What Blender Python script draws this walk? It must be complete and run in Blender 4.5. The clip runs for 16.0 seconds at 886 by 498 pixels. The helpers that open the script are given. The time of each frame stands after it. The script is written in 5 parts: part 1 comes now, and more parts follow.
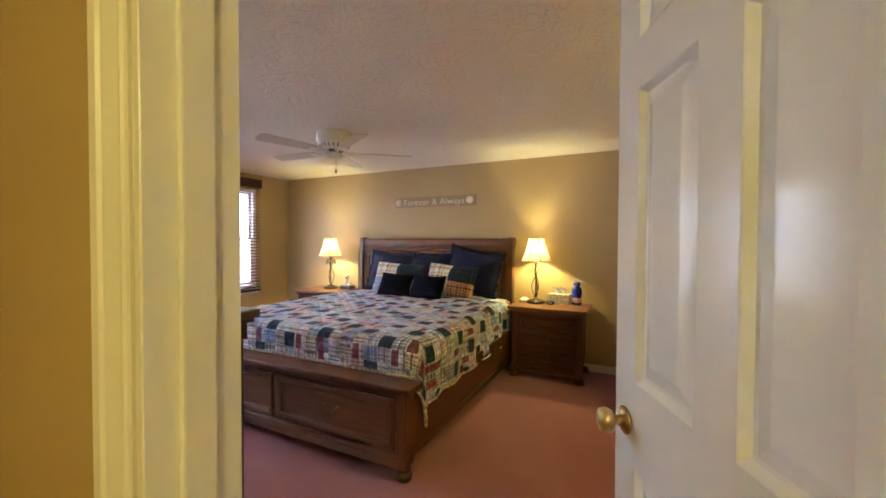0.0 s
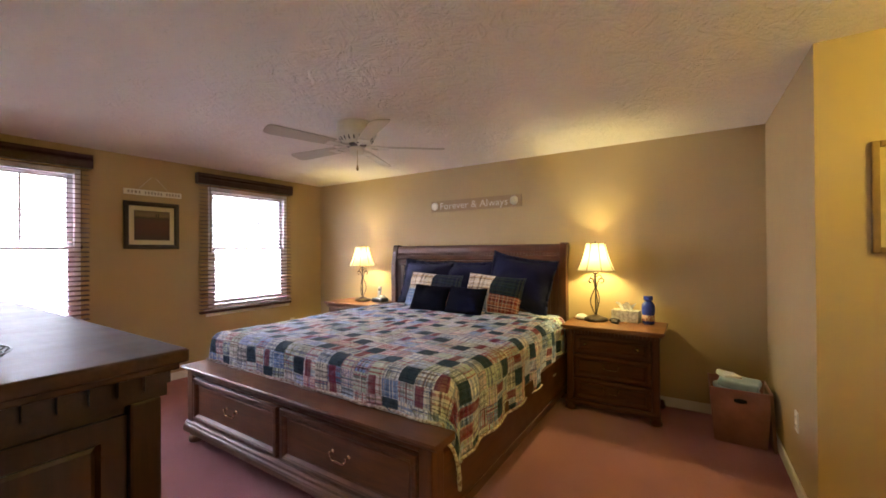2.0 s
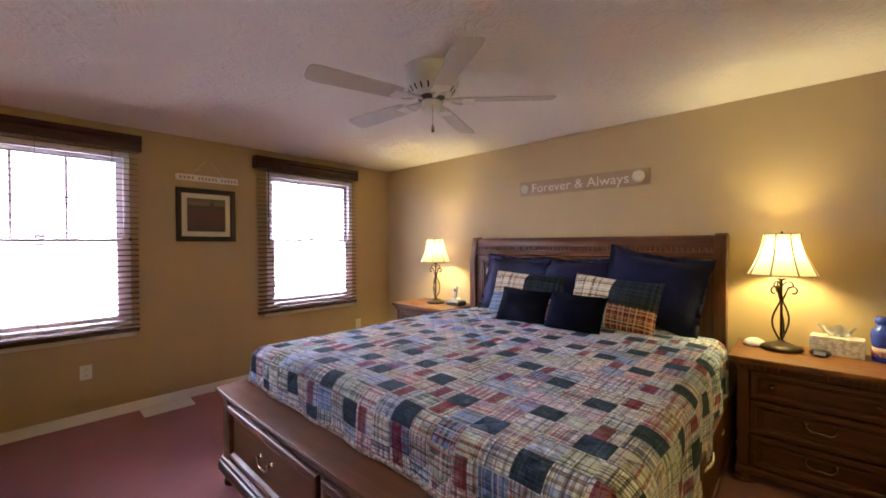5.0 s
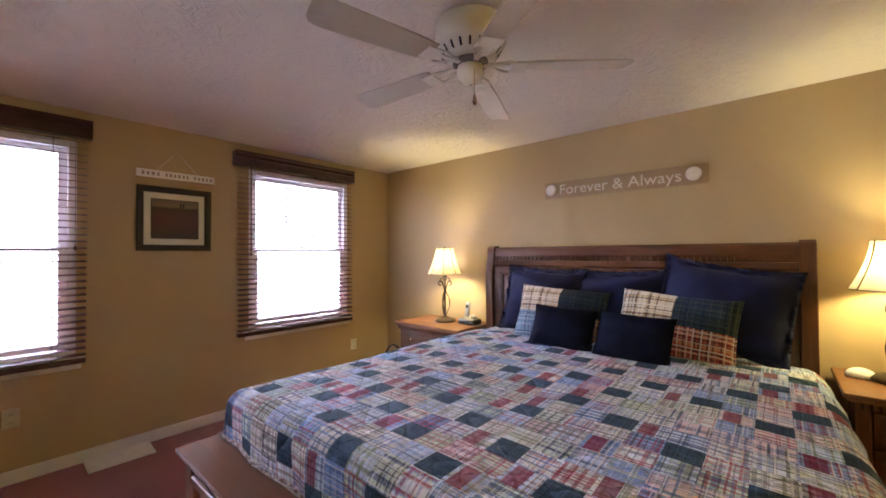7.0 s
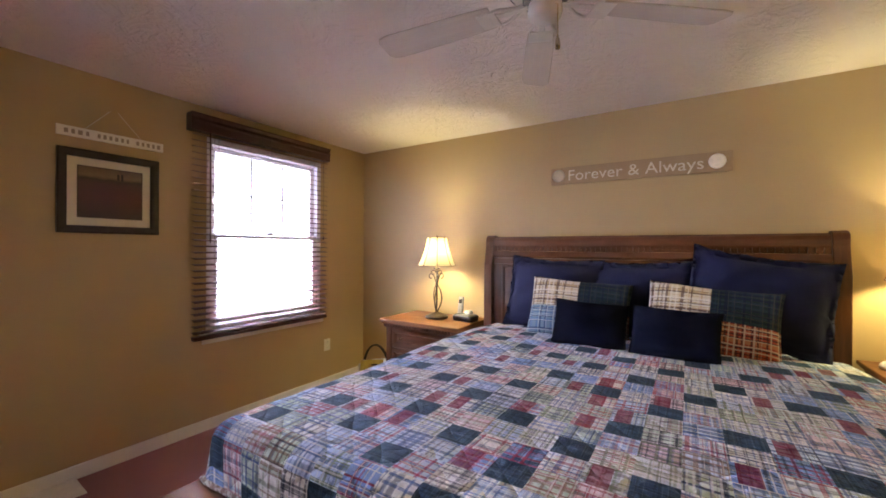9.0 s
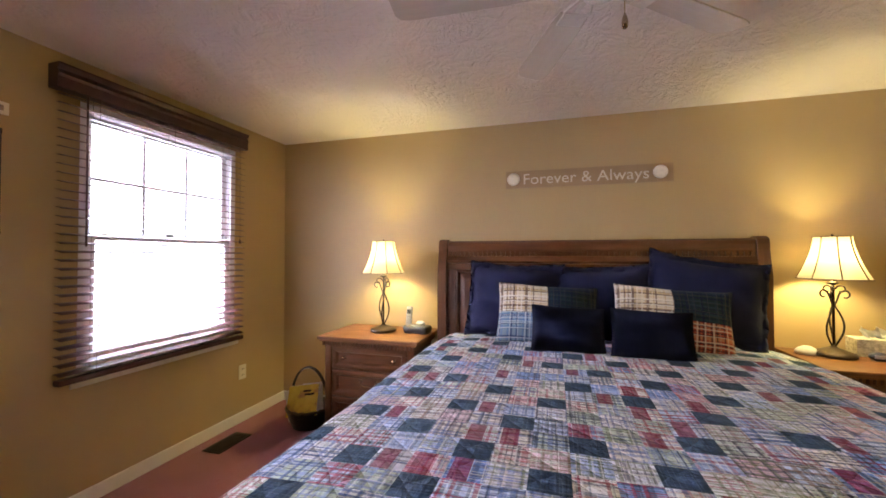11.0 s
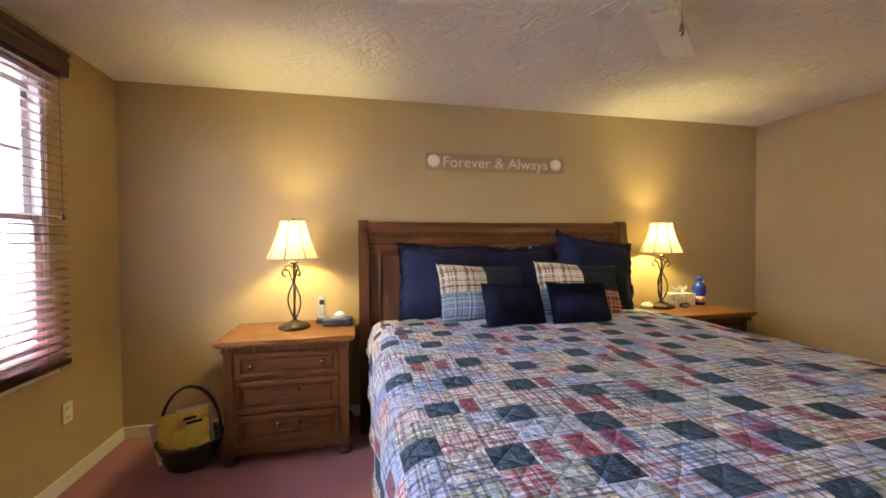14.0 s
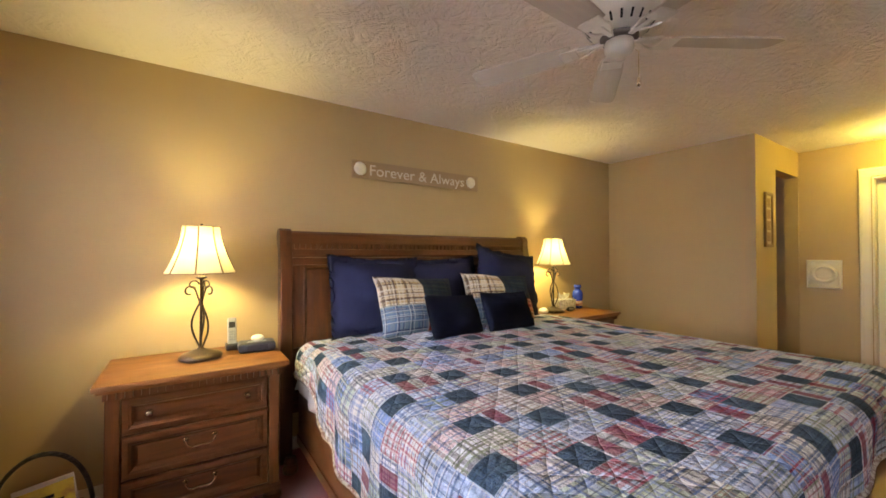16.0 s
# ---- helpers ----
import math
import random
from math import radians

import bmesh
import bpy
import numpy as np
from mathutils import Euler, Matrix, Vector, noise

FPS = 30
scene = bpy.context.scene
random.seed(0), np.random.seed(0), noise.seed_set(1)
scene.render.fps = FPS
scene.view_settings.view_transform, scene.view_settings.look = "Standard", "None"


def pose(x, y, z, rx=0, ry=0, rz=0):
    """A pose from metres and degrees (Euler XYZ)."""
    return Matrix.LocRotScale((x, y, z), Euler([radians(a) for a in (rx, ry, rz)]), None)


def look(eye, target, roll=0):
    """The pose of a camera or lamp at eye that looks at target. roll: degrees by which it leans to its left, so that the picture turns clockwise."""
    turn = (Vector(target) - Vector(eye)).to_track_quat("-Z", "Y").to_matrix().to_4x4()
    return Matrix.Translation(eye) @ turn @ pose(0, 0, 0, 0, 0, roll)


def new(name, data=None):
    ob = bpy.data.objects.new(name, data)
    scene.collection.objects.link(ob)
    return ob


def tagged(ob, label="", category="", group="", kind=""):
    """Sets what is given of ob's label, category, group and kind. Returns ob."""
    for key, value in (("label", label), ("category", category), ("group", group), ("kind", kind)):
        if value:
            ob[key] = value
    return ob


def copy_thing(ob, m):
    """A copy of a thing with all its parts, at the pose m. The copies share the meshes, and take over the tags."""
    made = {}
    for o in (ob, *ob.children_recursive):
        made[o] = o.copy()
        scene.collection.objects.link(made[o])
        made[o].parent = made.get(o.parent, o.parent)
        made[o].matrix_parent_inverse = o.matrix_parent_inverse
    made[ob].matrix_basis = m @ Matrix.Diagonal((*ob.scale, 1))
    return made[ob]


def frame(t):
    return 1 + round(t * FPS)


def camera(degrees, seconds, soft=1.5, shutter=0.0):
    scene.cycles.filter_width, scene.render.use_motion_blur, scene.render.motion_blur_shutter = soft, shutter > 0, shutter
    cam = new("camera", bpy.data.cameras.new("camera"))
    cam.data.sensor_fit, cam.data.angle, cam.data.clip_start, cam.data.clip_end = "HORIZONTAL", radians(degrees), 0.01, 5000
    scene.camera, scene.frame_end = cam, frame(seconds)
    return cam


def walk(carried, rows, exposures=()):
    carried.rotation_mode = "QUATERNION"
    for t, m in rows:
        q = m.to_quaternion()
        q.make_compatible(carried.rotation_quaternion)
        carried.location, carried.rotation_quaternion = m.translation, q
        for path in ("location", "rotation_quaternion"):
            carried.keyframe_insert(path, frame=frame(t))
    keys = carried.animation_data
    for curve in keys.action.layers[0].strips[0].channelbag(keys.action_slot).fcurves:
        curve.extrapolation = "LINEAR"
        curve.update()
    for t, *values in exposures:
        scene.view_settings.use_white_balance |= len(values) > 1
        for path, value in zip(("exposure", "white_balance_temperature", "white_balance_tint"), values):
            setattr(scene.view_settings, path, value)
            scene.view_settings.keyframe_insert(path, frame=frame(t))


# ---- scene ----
# ---------- camera and walk ----------
cam = camera(97.9, 16.0, soft=1.7)
PATH = [
    (0, (0.2, 0.019, 1.448), (-0.682, 1.814, 1.409), 0.2),
    (0.5, (0.148, 0.118, 1.445), (-0.753, 1.903, 1.406), 0.0),
    (1, (0.093, 0.258, 1.44), (-0.831, 2.031, 1.404), -0.3),
    (1.5, (0.048, 0.399, 1.437), (-0.935, 2.14, 1.429), -0.7),
    (2, (-0.021, 0.544, 1.426), (-1.1, 2.228, 1.435), -0.4),
    (2.5, (-0.118, 0.675, 1.42), (-1.266, 2.313, 1.437), 0.0),
    (3, (-0.205, 0.786, 1.42), (-1.42, 2.374, 1.443), 0.4),
    (3.5, (-0.301, 0.894, 1.421), (-1.567, 2.443, 1.426), 0.3),
    (4, (-0.418, 1.002, 1.432), (-1.732, 2.509, 1.413), 0.1),
    (4.5, (-0.554, 1.089, 1.431), (-1.915, 2.554, 1.398), -0.2),
    (7, (-1.251, 1.397, 1.426), (-2.551, 2.917, 1.454), -0.3),
    (7.5, (-1.407, 1.422, 1.423), (-2.675, 2.969, 1.443), 0.1),
    (8, (-1.553, 1.424, 1.417), (-2.766, 3.015, 1.427), 0.4),
    (8.5, (-1.689, 1.422, 1.4), (-2.842, 3.056, 1.399), 0.4),
    (11, (-2.407, 1.459, 1.372), (-2.962, 3.379, 1.406), -0.0),
    (11.5, (-2.552, 1.486, 1.37), (-2.961, 3.443, 1.401), 0.1),
    (12, (-2.708, 1.502, 1.362), (-2.967, 3.485, 1.381), 0.5),
    (12.5, (-2.877, 1.506, 1.358), (-2.974, 3.504, 1.362), 0.6),
    (13, (-3.045, 1.494, 1.347), (-2.956, 3.492, 1.349), 0.4),
    (13.5, (-3.174, 1.52, 1.345), (-2.914, 3.503, 1.327), -0.1),
    (14, (-3.318, 1.565, 1.342), (-2.885, 3.517, 1.302), -0.4),
    (14.5, (-3.456, 1.614, 1.355), (-2.859, 3.523, 1.321), -0.5),
    (15, (-3.597, 1.679, 1.355), (-2.842, 3.532, 1.346), -0.2),
    (15.5, (-3.731, 1.729, 1.34), (-2.796, 3.497, 1.367), -0.0),
    (16, (-3.822, 1.816, 1.335), (-2.707, 3.475, 1.361), -0.0),
]
EXPOSURE = [(0.0, 0.14, 6150, 11), (1.0, 0.13, 6150, 12), (2.0, 0.09, 6250, 15), (4.5, 0.0, 6050, 20), (8.0, -0.04, 5900, 20), (11.0, -0.05, 6150, 19), (12.0, -0.05, 6300, 18), (14.0, -0.09, 6450, 15), (16.0, -0.10, 6900, 11)]
walk(cam, [(t, look(e, g, r)) for t, e, g, r in PATH], EXPOSURE)

# ---------- world, window light, lamps ----------
world = bpy.data.worlds.new("sky")
scene.world = world
world.use_nodes = True
sky = world.node_tree.nodes.new("ShaderNodeTexSky")
sky.sky_type = "NISHITA"
sky.sun_disc = False
sky.sun_elevation, sky.sun_rotation = radians(50), radians(200)
world.node_tree.links.new(sky.outputs[0], world.node_tree.nodes["Background"].inputs[0])
world.node_tree.nodes["Background"].inputs[1].default_value = 0.12


def bulb(name, place, power, colour, radius=0.03):
    d = bpy.data.lights.new(name, "POINT")
    d.energy, d.color, d.shadow_soft_size = power, colour, radius
    ob = new(name, d)
    ob.location = place
    return ob


WARM = (1.0, 0.855, 0.32)
YELLOW = (1.0, 0.91, 0.30)
AMBER = (1.0, 0.78, 0.115)
LAMP_L, LAMP_R = (-3.74, 4.335), (-0.775, 4.385)
for px, py in (LAMP_L, LAMP_R):
    bulb("table_lamp_bulb", (px, py, 1.36), 32, WARM, 0.05)
bulb("bathroom_bulb", (2.9, 2.0, 2.2), 40, AMBER, 0.06)
bulb("entry_bulb", (1.33, 2.28, 2.28), 29, AMBER, 0.06)
bulb("hall_bulb", (0.8, -1.5, 2.15), 48, YELLOW, 0.06)

# ---------- helpers for meshes ----------
def part(name, bm, material, parent=None, label="", smooth=False):
    me = bpy.data.meshes.new(name)
    bm.normal_update()
    bm.to_mesh(me)
    bm.free()
    if smooth:
        for p in me.polygons:
            p.use_smooth = True
    me.materials.append(material)
    ob = new(name, me)
    if parent is not None:
        ob.parent = parent
    if label:
        ob["label"] = label
    return ob


def thing(name, place, label, category, group="", kind="", turn=0.0):
    ob = new(name)
    ob.empty_display_size = 0.1
    ob.location, ob.rotation_euler = place, (0, 0, radians(turn))
    return tagged(ob, label, category, group, kind)


def bm_box(x0, y0, z0, x1, y1, z1, bevel=0.0, segments=2, bm=None):
    own = bmesh.new()
    bmesh.ops.create_cube(own, size=1, matrix=Matrix.LocRotScale(((x0 + x1) / 2, (y0 + y1) / 2, (z0 + z1) / 2), None, (x1 - x0, y1 - y0, z1 - z0)))
    if bevel:
        bmesh.ops.bevel(own, geom=own.edges[:], offset=bevel, segments=segments, affect="EDGES", profile=0.6)
    return merge(bm, own)


def merge(bm, own):
    if bm is None:
        return own
    me = bpy.data.meshes.new("scrap")
    own.to_mesh(me)
    own.free()
    bm.from_mesh(me)
    bpy.data.meshes.remove(me)
    return bm


def bm_lathe(profile, segments=32, bm=None, centre=(0, 0)):
    """A turned shape from (radius, height) pairs."""
    own = bmesh.new()
    rings = []
    for r, z in profile:
        rings.append([own.verts.new((centre[0] + r * math.cos(2 * math.pi * k / segments), centre[1] + r * math.sin(2 * math.pi * k / segments), z)) for k in range(segments)])
    for a, b in zip(rings, rings[1:]):
        for k in range(segments):
            own.faces.new((a[k], a[(k + 1) % segments], b[(k + 1) % segments], b[k]))
    own.faces.new(rings[0][::-1])
    own.faces.new(rings[-1])
    return merge(bm, own)


def bm_tube(points, radius, segments=8, bm=None, closed=False):
    """A round bar along points; radius may be a function of the share of the way."""
    own = bmesh.new()
    pts = [Vector(p) for p in points]
    rings, n = [], len(pts)
    side = None
    for i, p in enumerate(pts):
        a = pts[i - 1] if i or closed else pts[0]
        b = pts[(i + 1) % n] if i + 1 < n or closed else pts[-1]
        d = (b - a).normalized()
        if side is None:
            side = d.orthogonal().normalized()
        side = (side - d * side.dot(d)).normalized()
        up = d.cross(side)
        r = radius(i / max(1, n - 1)) if callable(radius) else radius
        rings.append([own.verts.new(p + r * (math.cos(2 * math.pi * k / segments) * side + math.sin(2 * math.pi * k / segments) * up)) for k in range(segments)])
    pairs = list(zip(rings, rings[1:])) + ([(rings[-1], rings[0])] if closed else [])
    for a, b in pairs:
        for k in range(segments):
            own.faces.new((a[k], a[(k + 1) % segments], b[(k + 1) % segments], b[k]))
    if not closed:
        own.faces.new(rings[0][::-1])
        own.faces.new(rings[-1])
    return merge(bm, own)


def bm_prism(outline, axis, a, b, bm=None, bevel=0.0):
    """A profile swept along an axis: outline in the two other axes, in cyclic order."""
    own = bmesh.new()
    def at(u, v, w):
        return {"x": (w, u, v), "y": (u, w, v), "z": (u, v, w)}[axis]
    lo = [own.verts.new(at(u, v, a)) for u, v in outline]
    hi = [own.verts.new(at(u, v, b)) for u, v in outline]
    n = len(outline)
    for k in range(n):
        own.faces.new((lo[k], lo[(k + 1) % n], hi[(k + 1) % n], hi[k]))
    own.faces.new(lo[::-1])
    own.faces.new(hi)
    bmesh.ops.recalc_face_normals(own, faces=own.faces[:])
    if bevel:
        bmesh.ops.bevel(own, geom=own.edges[:], offset=bevel, segments=1, affect="EDGES")
    return merge(bm, own)


# ---------- materials ----------
class Nodes:
    def __init__(self, name, rough=0.5, metal=0.0, spec=0.5):
        self.m = bpy.data.materials.new(name)
        self.m.use_nodes = True
        self.t = self.m.node_tree
        self.b = self.t.nodes["Principled BSDF"]
        self.b.inputs["Roughness"].default_value = rough
        self.b.inputs["Metallic"].default_value = metal
        self.b.inputs["Specular IOR Level"].default_value = spec
        self.co = self.t.nodes.new("ShaderNodeTexCoord").outputs["Object"]

    def node(self, kind, *links, **values):
        n = self.t.nodes.new(kind)
        for k, v in values.items():
            if k in n.inputs:
                n.inputs[k].default_value = v
        for src, dst in links:
            self.t.links.new(src, n.inputs[dst])
        return n

    def link(self, a, b):
        self.t.links.new(a, b)

    def scaled(self, s, rot=(0, 0, 0)):
        n = self.node("ShaderNodeMapping", (self.co, "Vector"))
        n.inputs["Scale"].default_value = s
        n.inputs["Rotation"].default_value = rot
        return n.outputs[0]

    def noise(self, scale, detail=4.0, vector=None, rough=0.55, distortion=0.0):
        n = self.node("ShaderNodeTexNoise", (vector if vector is not None else self.co, "Vector"))
        n.inputs["Scale"].default_value, n.inputs["Detail"].default_value = scale, detail
        n.inputs["Roughness"].default_value, n.inputs["Distortion"].default_value = rough, distortion
        return n.outputs[0]

    def ramp(self, src, stops):
        n = self.node("ShaderNodeValToRGB", (src, "Fac"))
        e = n.color_ramp.elements
        while len(e) < len(stops):
            e.new(0.5)
        for el, (p, c) in zip(e, stops):
            el.position, el.color = p, (*c, 1) if len(c) == 3 else c
        return n.outputs[0]

    def math(self, op, a, b=0.0, c=None):
        n = self.t.nodes.new("ShaderNodeMath")
        n.operation = op
        for i, v in enumerate((a, b, c)):
            if v is None:
                continue
            if isinstance(v, (int, float)):
                n.inputs[i].default_value = v
            else:
                self.link(v, n.inputs[i])
        return n.outputs[0]

    def mix(self, fac, a, b, blend="MIX"):
        n = self.t.nodes.new("ShaderNodeMix")
        n.data_type, n.blend_type = "RGBA", blend
        for sock, v in ((n.inputs[0], fac), (n.inputs[6], a), (n.inputs[7], b)):
            if isinstance(v, (int, float)):
                sock.default_value = v
            elif isinstance(v, tuple):
                sock.default_value = (*v, 1)
            else:
                self.link(v, sock)
        return n.outputs[2]

    def colour(self, src):
        if isinstance(src, tuple):
            self.b.inputs["Base Color"].default_value = (*src, 1)
        else:
            self.link(src, self.b.inputs["Base Color"])
        return self

    def bump(self, height, strength=0.3, distance=0.002):
        n = self.node("ShaderNodeBump", (height, "Height"))
        n.inputs["Strength"].default_value, n.inputs["Distance"].default_value = strength, distance
        self.link(n.outputs[0], self.b.inputs["Normal"])
        return self

    def rough(self, src):
        self.link(src, self.b.inputs["Roughness"])
        return self


def shade(c, k):
    return tuple(min(1.0, v * k) for v in c)


def paint(name, c, rough=0.5, wear=0.06, grain=0.15, scale=90):
    n = Nodes(name, rough)
    n.colour(n.ramp(n.noise(1.3, 5), [(0.3, shade(c, 1 - wear)), (0.7, shade(c, 1 + wear))]))
    return n.bump(n.noise(scale, 3), grain, 0.001).m


def plain(name, c, rough=0.5, metal=0.0, wear=0.1, scale=25, grain=0.1):
    n = Nodes(name, rough, metal)
    n.colour(n.ramp(n.noise(scale, 4), [(0.3, shade(c, 1 - wear)), (0.7, shade(c, 1 + wear))]))
    return n.bump(n.noise(scale * 8, 2), grain, 0.0006).m


def wood(name, dark, light, axis="x", rough=0.38):
    n = Nodes(name, rough, 0.0, 0.36)
    s = {"x": (1.2, 14, 14), "y": (14, 1.2, 14), "z": (14, 14, 1.2)}[axis]
    v = n.scaled(s)
    g = n.noise(1.6, 8, v, 0.62, 1.2)
    fine = n.noise(7.0, 4, n.scaled(tuple(k * 2.5 for k in s)), 0.6)
    c = n.mix(n.math("MULTIPLY", fine, 0.30), n.ramp(g, [(0.28, dark), (0.55, tuple((a + b) / 2 for a, b in zip(dark, light))), (0.78, light)]), shade(dark, 0.55))
    n.colour(n.mix(n.math("MULTIPLY", n.noise(2.2, 3), 0.4), c, shade(dark, 0.8)))
    n.rough(n.math("MULTIPLY_ADD", n.noise(9, 3), 0.22, rough - 0.1))
    n.b.inputs["Coat Weight"].default_value, n.b.inputs["Coat Roughness"].default_value = 0.07, 0.2
    return n.bump(fine, 0.12, 0.0008).m


WALL = paint("tan_wall_paint", (0.46, 0.336, 0.166), 0.62, 0.04, 0.25, 160)
TRIM = paint("white_trim_paint", (0.80, 0.78, 0.72), 0.32, 0.03, 0.1, 60)
DOOR_PAINT = paint("white_door_paint", (0.80, 0.80, 0.79), 0.17, 0.03, 0.1, 60)


def ceiling_paint():
    n = Nodes("stomped_ceiling_texture", 0.8)
    n.colour(n.ramp(n.noise(1.1, 4), [(0.3, (0.88, 0.81, 0.75)), (0.7, (0.93, 0.86, 0.80))]))
    swirl = n.noise(6.5, 6, None, 0.62, 1.5)
    ridge = n.math("ABSOLUTE", n.math("SUBTRACT", swirl, 0.5))
    patch = n.ramp(n.noise(2.2, 2), [(0.36, (0.35, 0.35, 0.35)), (0.66, (1, 1, 1))])
    h = n.math("MULTIPLY", n.math("SUBTRACT", 0.14, n.math("MINIMUM", ridge, 0.14)), patch)
    soft = n.math("MULTIPLY", n.noise(13, 4, None, 0.65, 1.2), 0.9)
    return n.bump(n.math("ADD", n.math("MULTIPLY_ADD", n.noise(60, 3), 0.03, n.math("MULTIPLY", h, 5.0)), soft), 0.66, 0.019).m


CEILING = ceiling_paint()


def carpet_material():
    n = Nodes("rose_carpet", 0.95, 0, 0.15)
    c = n.ramp(n.noise(2.0, 4), [(0.3, (0.33, 0.118, 0.140)), (0.7, (0.44, 0.164, 0.190))])
    f = n.noise(420, 2)
    n.colour(n.mix(n.math("MULTIPLY", f, 0.5), c, (0.22, 0.070, 0.074)))
    n.b.inputs["Sheen Weight"].default_value = 0.25
    return n.bump(n.math("ADD", f, n.math("MULTIPLY", n.noise(60, 3), 0.8)), 0.7, 0.006).m


CARPET = carpet_material()
WOOD_X = wood("dark_oak_along_x", (0.050, 0.0152, 0.0042), (0.160, 0.053, 0.0118), "x")
WOOD_Y = wood("dark_oak_along_y", (0.050, 0.0152, 0.0042), (0.160, 0.053, 0.0118), "y")
WOOD_Z = wood("dark_oak_upright", (0.050, 0.0152, 0.0042), (0.160, 0.053, 0.0118), "z")
# nightstand tops: the oak lightened to honey, table lamps' glow put in the colour
LAMPLIT_TOP = wood("lamplit_oak_top", (0.105, 0.036, 0.0085), (0.30, 0.115, 0.025), "x", 0.45)
LAMPLIT_TOP.node_tree.nodes["Principled BSDF"].inputs["Coat Weight"].default_value = 0.05
# same oak darkened for dresser and chest, whose shade is painted into it
SHADED_X = wood("shaded_oak_along_x", (0.020, 0.0070, 0.0030), (0.070, 0.0235, 0.0075), "x")
SHADED_Z = wood("shaded_oak_upright", (0.020, 0.0070, 0.0030), (0.070, 0.0235, 0.0075), "z")
BLIND = wood("cherry_blind_wood", (0.040, 0.011, 0.011), (0.085, 0.027, 0.025), "y", 0.35)
VINYL = plain("white_vinyl", (0.80, 0.81, 0.84), 0.35, 0, 0.03)


def slat_wood():
    n = Nodes("varnished_cherry_slats", 0.33)
    v = n.scaled((16, 1.0, 16))
    n.colour(n.ramp(n.noise(2.0, 6, v), [(0.3, (0.045, 0.016, 0.016)), (0.7, (0.10, 0.04, 0.036))]))
    return n.m


SLAT = slat_wood()


def glow(name, c, strength):
    m = bpy.data.materials.new(name)
    m.use_nodes = True
    t = m.node_tree
    t.nodes.remove(t.nodes["Principled BSDF"])
    e = t.nodes.new("ShaderNodeEmission")
    e.inputs[0].default_value, e.inputs[1].default_value = (*c, 1), strength
    t.links.new(e.outputs[0], t.nodes["Material Output"].inputs[0])
    return m


def glass_material():
    n = Nodes("window_glass", 0.02)
    n.b.inputs["Transmission Weight"].default_value = 1.0
    n.b.inputs["IOR"].default_value = 1.45
    return n.colour((0.95, 0.97, 0.98)).m


GLASS = glass_material()
BRASS = plain("aged_brass", (0.50, 0.36, 0.15), 0.28, 1.0, 0.15, 30)
DARK_BRASS = plain("antique_dark_brass", (0.40, 0.31, 0.20), 0.25, 1.0, 0.2, 40)
IRON = plain("bronzed_wrought_iron", (0.045, 0.030, 0.020), 0.42, 0.6, 0.3, 60)
WHITE_METAL = plain("white_enamel", (0.78, 0.74, 0.66), 0.35, 0, 0.04)
BLADE = wood("whitewashed_blade", (0.64, 0.56, 0.46), (0.75, 0.68, 0.58), "x", 0.45)
BLACK = plain("black_plastic", (0.018, 0.018, 0.02), 0.35)
GREY = plain("grey_plastic", (0.35, 0.36, 0.38), 0.4)
PLASTIC = plain("ivory_plastic", (0.74, 0.71, 0.63), 0.4, 0, 0.03)
PAPER = plain("white_paper", (0.80, 0.79, 0.76), 0.85, 0, 0.05)
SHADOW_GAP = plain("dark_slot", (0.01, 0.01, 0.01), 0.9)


def shade_cloth():
    m = bpy.data.materials.new("cream_lamp_shade_cloth")
    m.use_nodes = True
    t = m.node_tree
    t.nodes.remove(t.nodes["Principled BSDF"])
    d, r, x = t.nodes.new("ShaderNodeBsdfDiffuse"), t.nodes.new("ShaderNodeBsdfTranslucent"), t.nodes.new("ShaderNodeMixShader")
    noise_n = t.nodes.new("ShaderNodeTexNoise")
    noise_n.inputs["Scale"].default_value = 140
    ramp = t.nodes.new("ShaderNodeValToRGB")
    ramp.color_ramp.elements[0].color, ramp.color_ramp.elements[1].color = (0.54, 0.47, 0.33, 1), (0.64, 0.57, 0.42, 1)
    t.links.new(noise_n.outputs[0], ramp.inputs[0])
    t.links.new(ramp.outputs[0], d.inputs[0])
    t.links.new(ramp.outputs[0], r.inputs[0])
    x.inputs[0].default_value = 0.165
    t.links.new(d.outputs[0], x.inputs[1])
    t.links.new(r.outputs[0], x.inputs[2])
    t.links.new(x.outputs[0], t.nodes["Material Output"].inputs[0])
    return m


SHADE = shade_cloth()


def fabric(name, c, weave=900, rough=0.9, sheen=0.3, spec=0.2):
    n = Nodes(name, rough, 0, spec)
    n.colour(n.ramp(n.noise(7, 5), [(0.3, shade(c, 0.8)), (0.7, shade(c, 1.2))]))
    n.b.inputs["Sheen Weight"].default_value = sheen
    return n.bump(n.math("ADD", n.noise(weave, 1), n.math("MULTIPLY", n.noise(14, 5), 2.0)), 0.35, 0.003).m


NAVY = fabric("navy_cotton", (0.0105, 0.0115, 0.033), 700, 0.88, 0.03, 0.08)
NAVY_DARK = fabric("dark_navy_velvet", (0.0042, 0.0050, 0.0110), 700, 0.95, 0.0, 0.04)
SHEET = fabric("white_sheet_cotton", (0.74, 0.73, 0.72), 900)
TOWEL = fabric("pale_blue_towel", (0.30, 0.42, 0.50), 300)


def uv_parts(n):
    s = n.node("ShaderNodeSeparateXYZ", (n.t.nodes["Texture Coordinate"].outputs["UV"], "Vector"))
    return s.outputs[0], s.outputs[1]


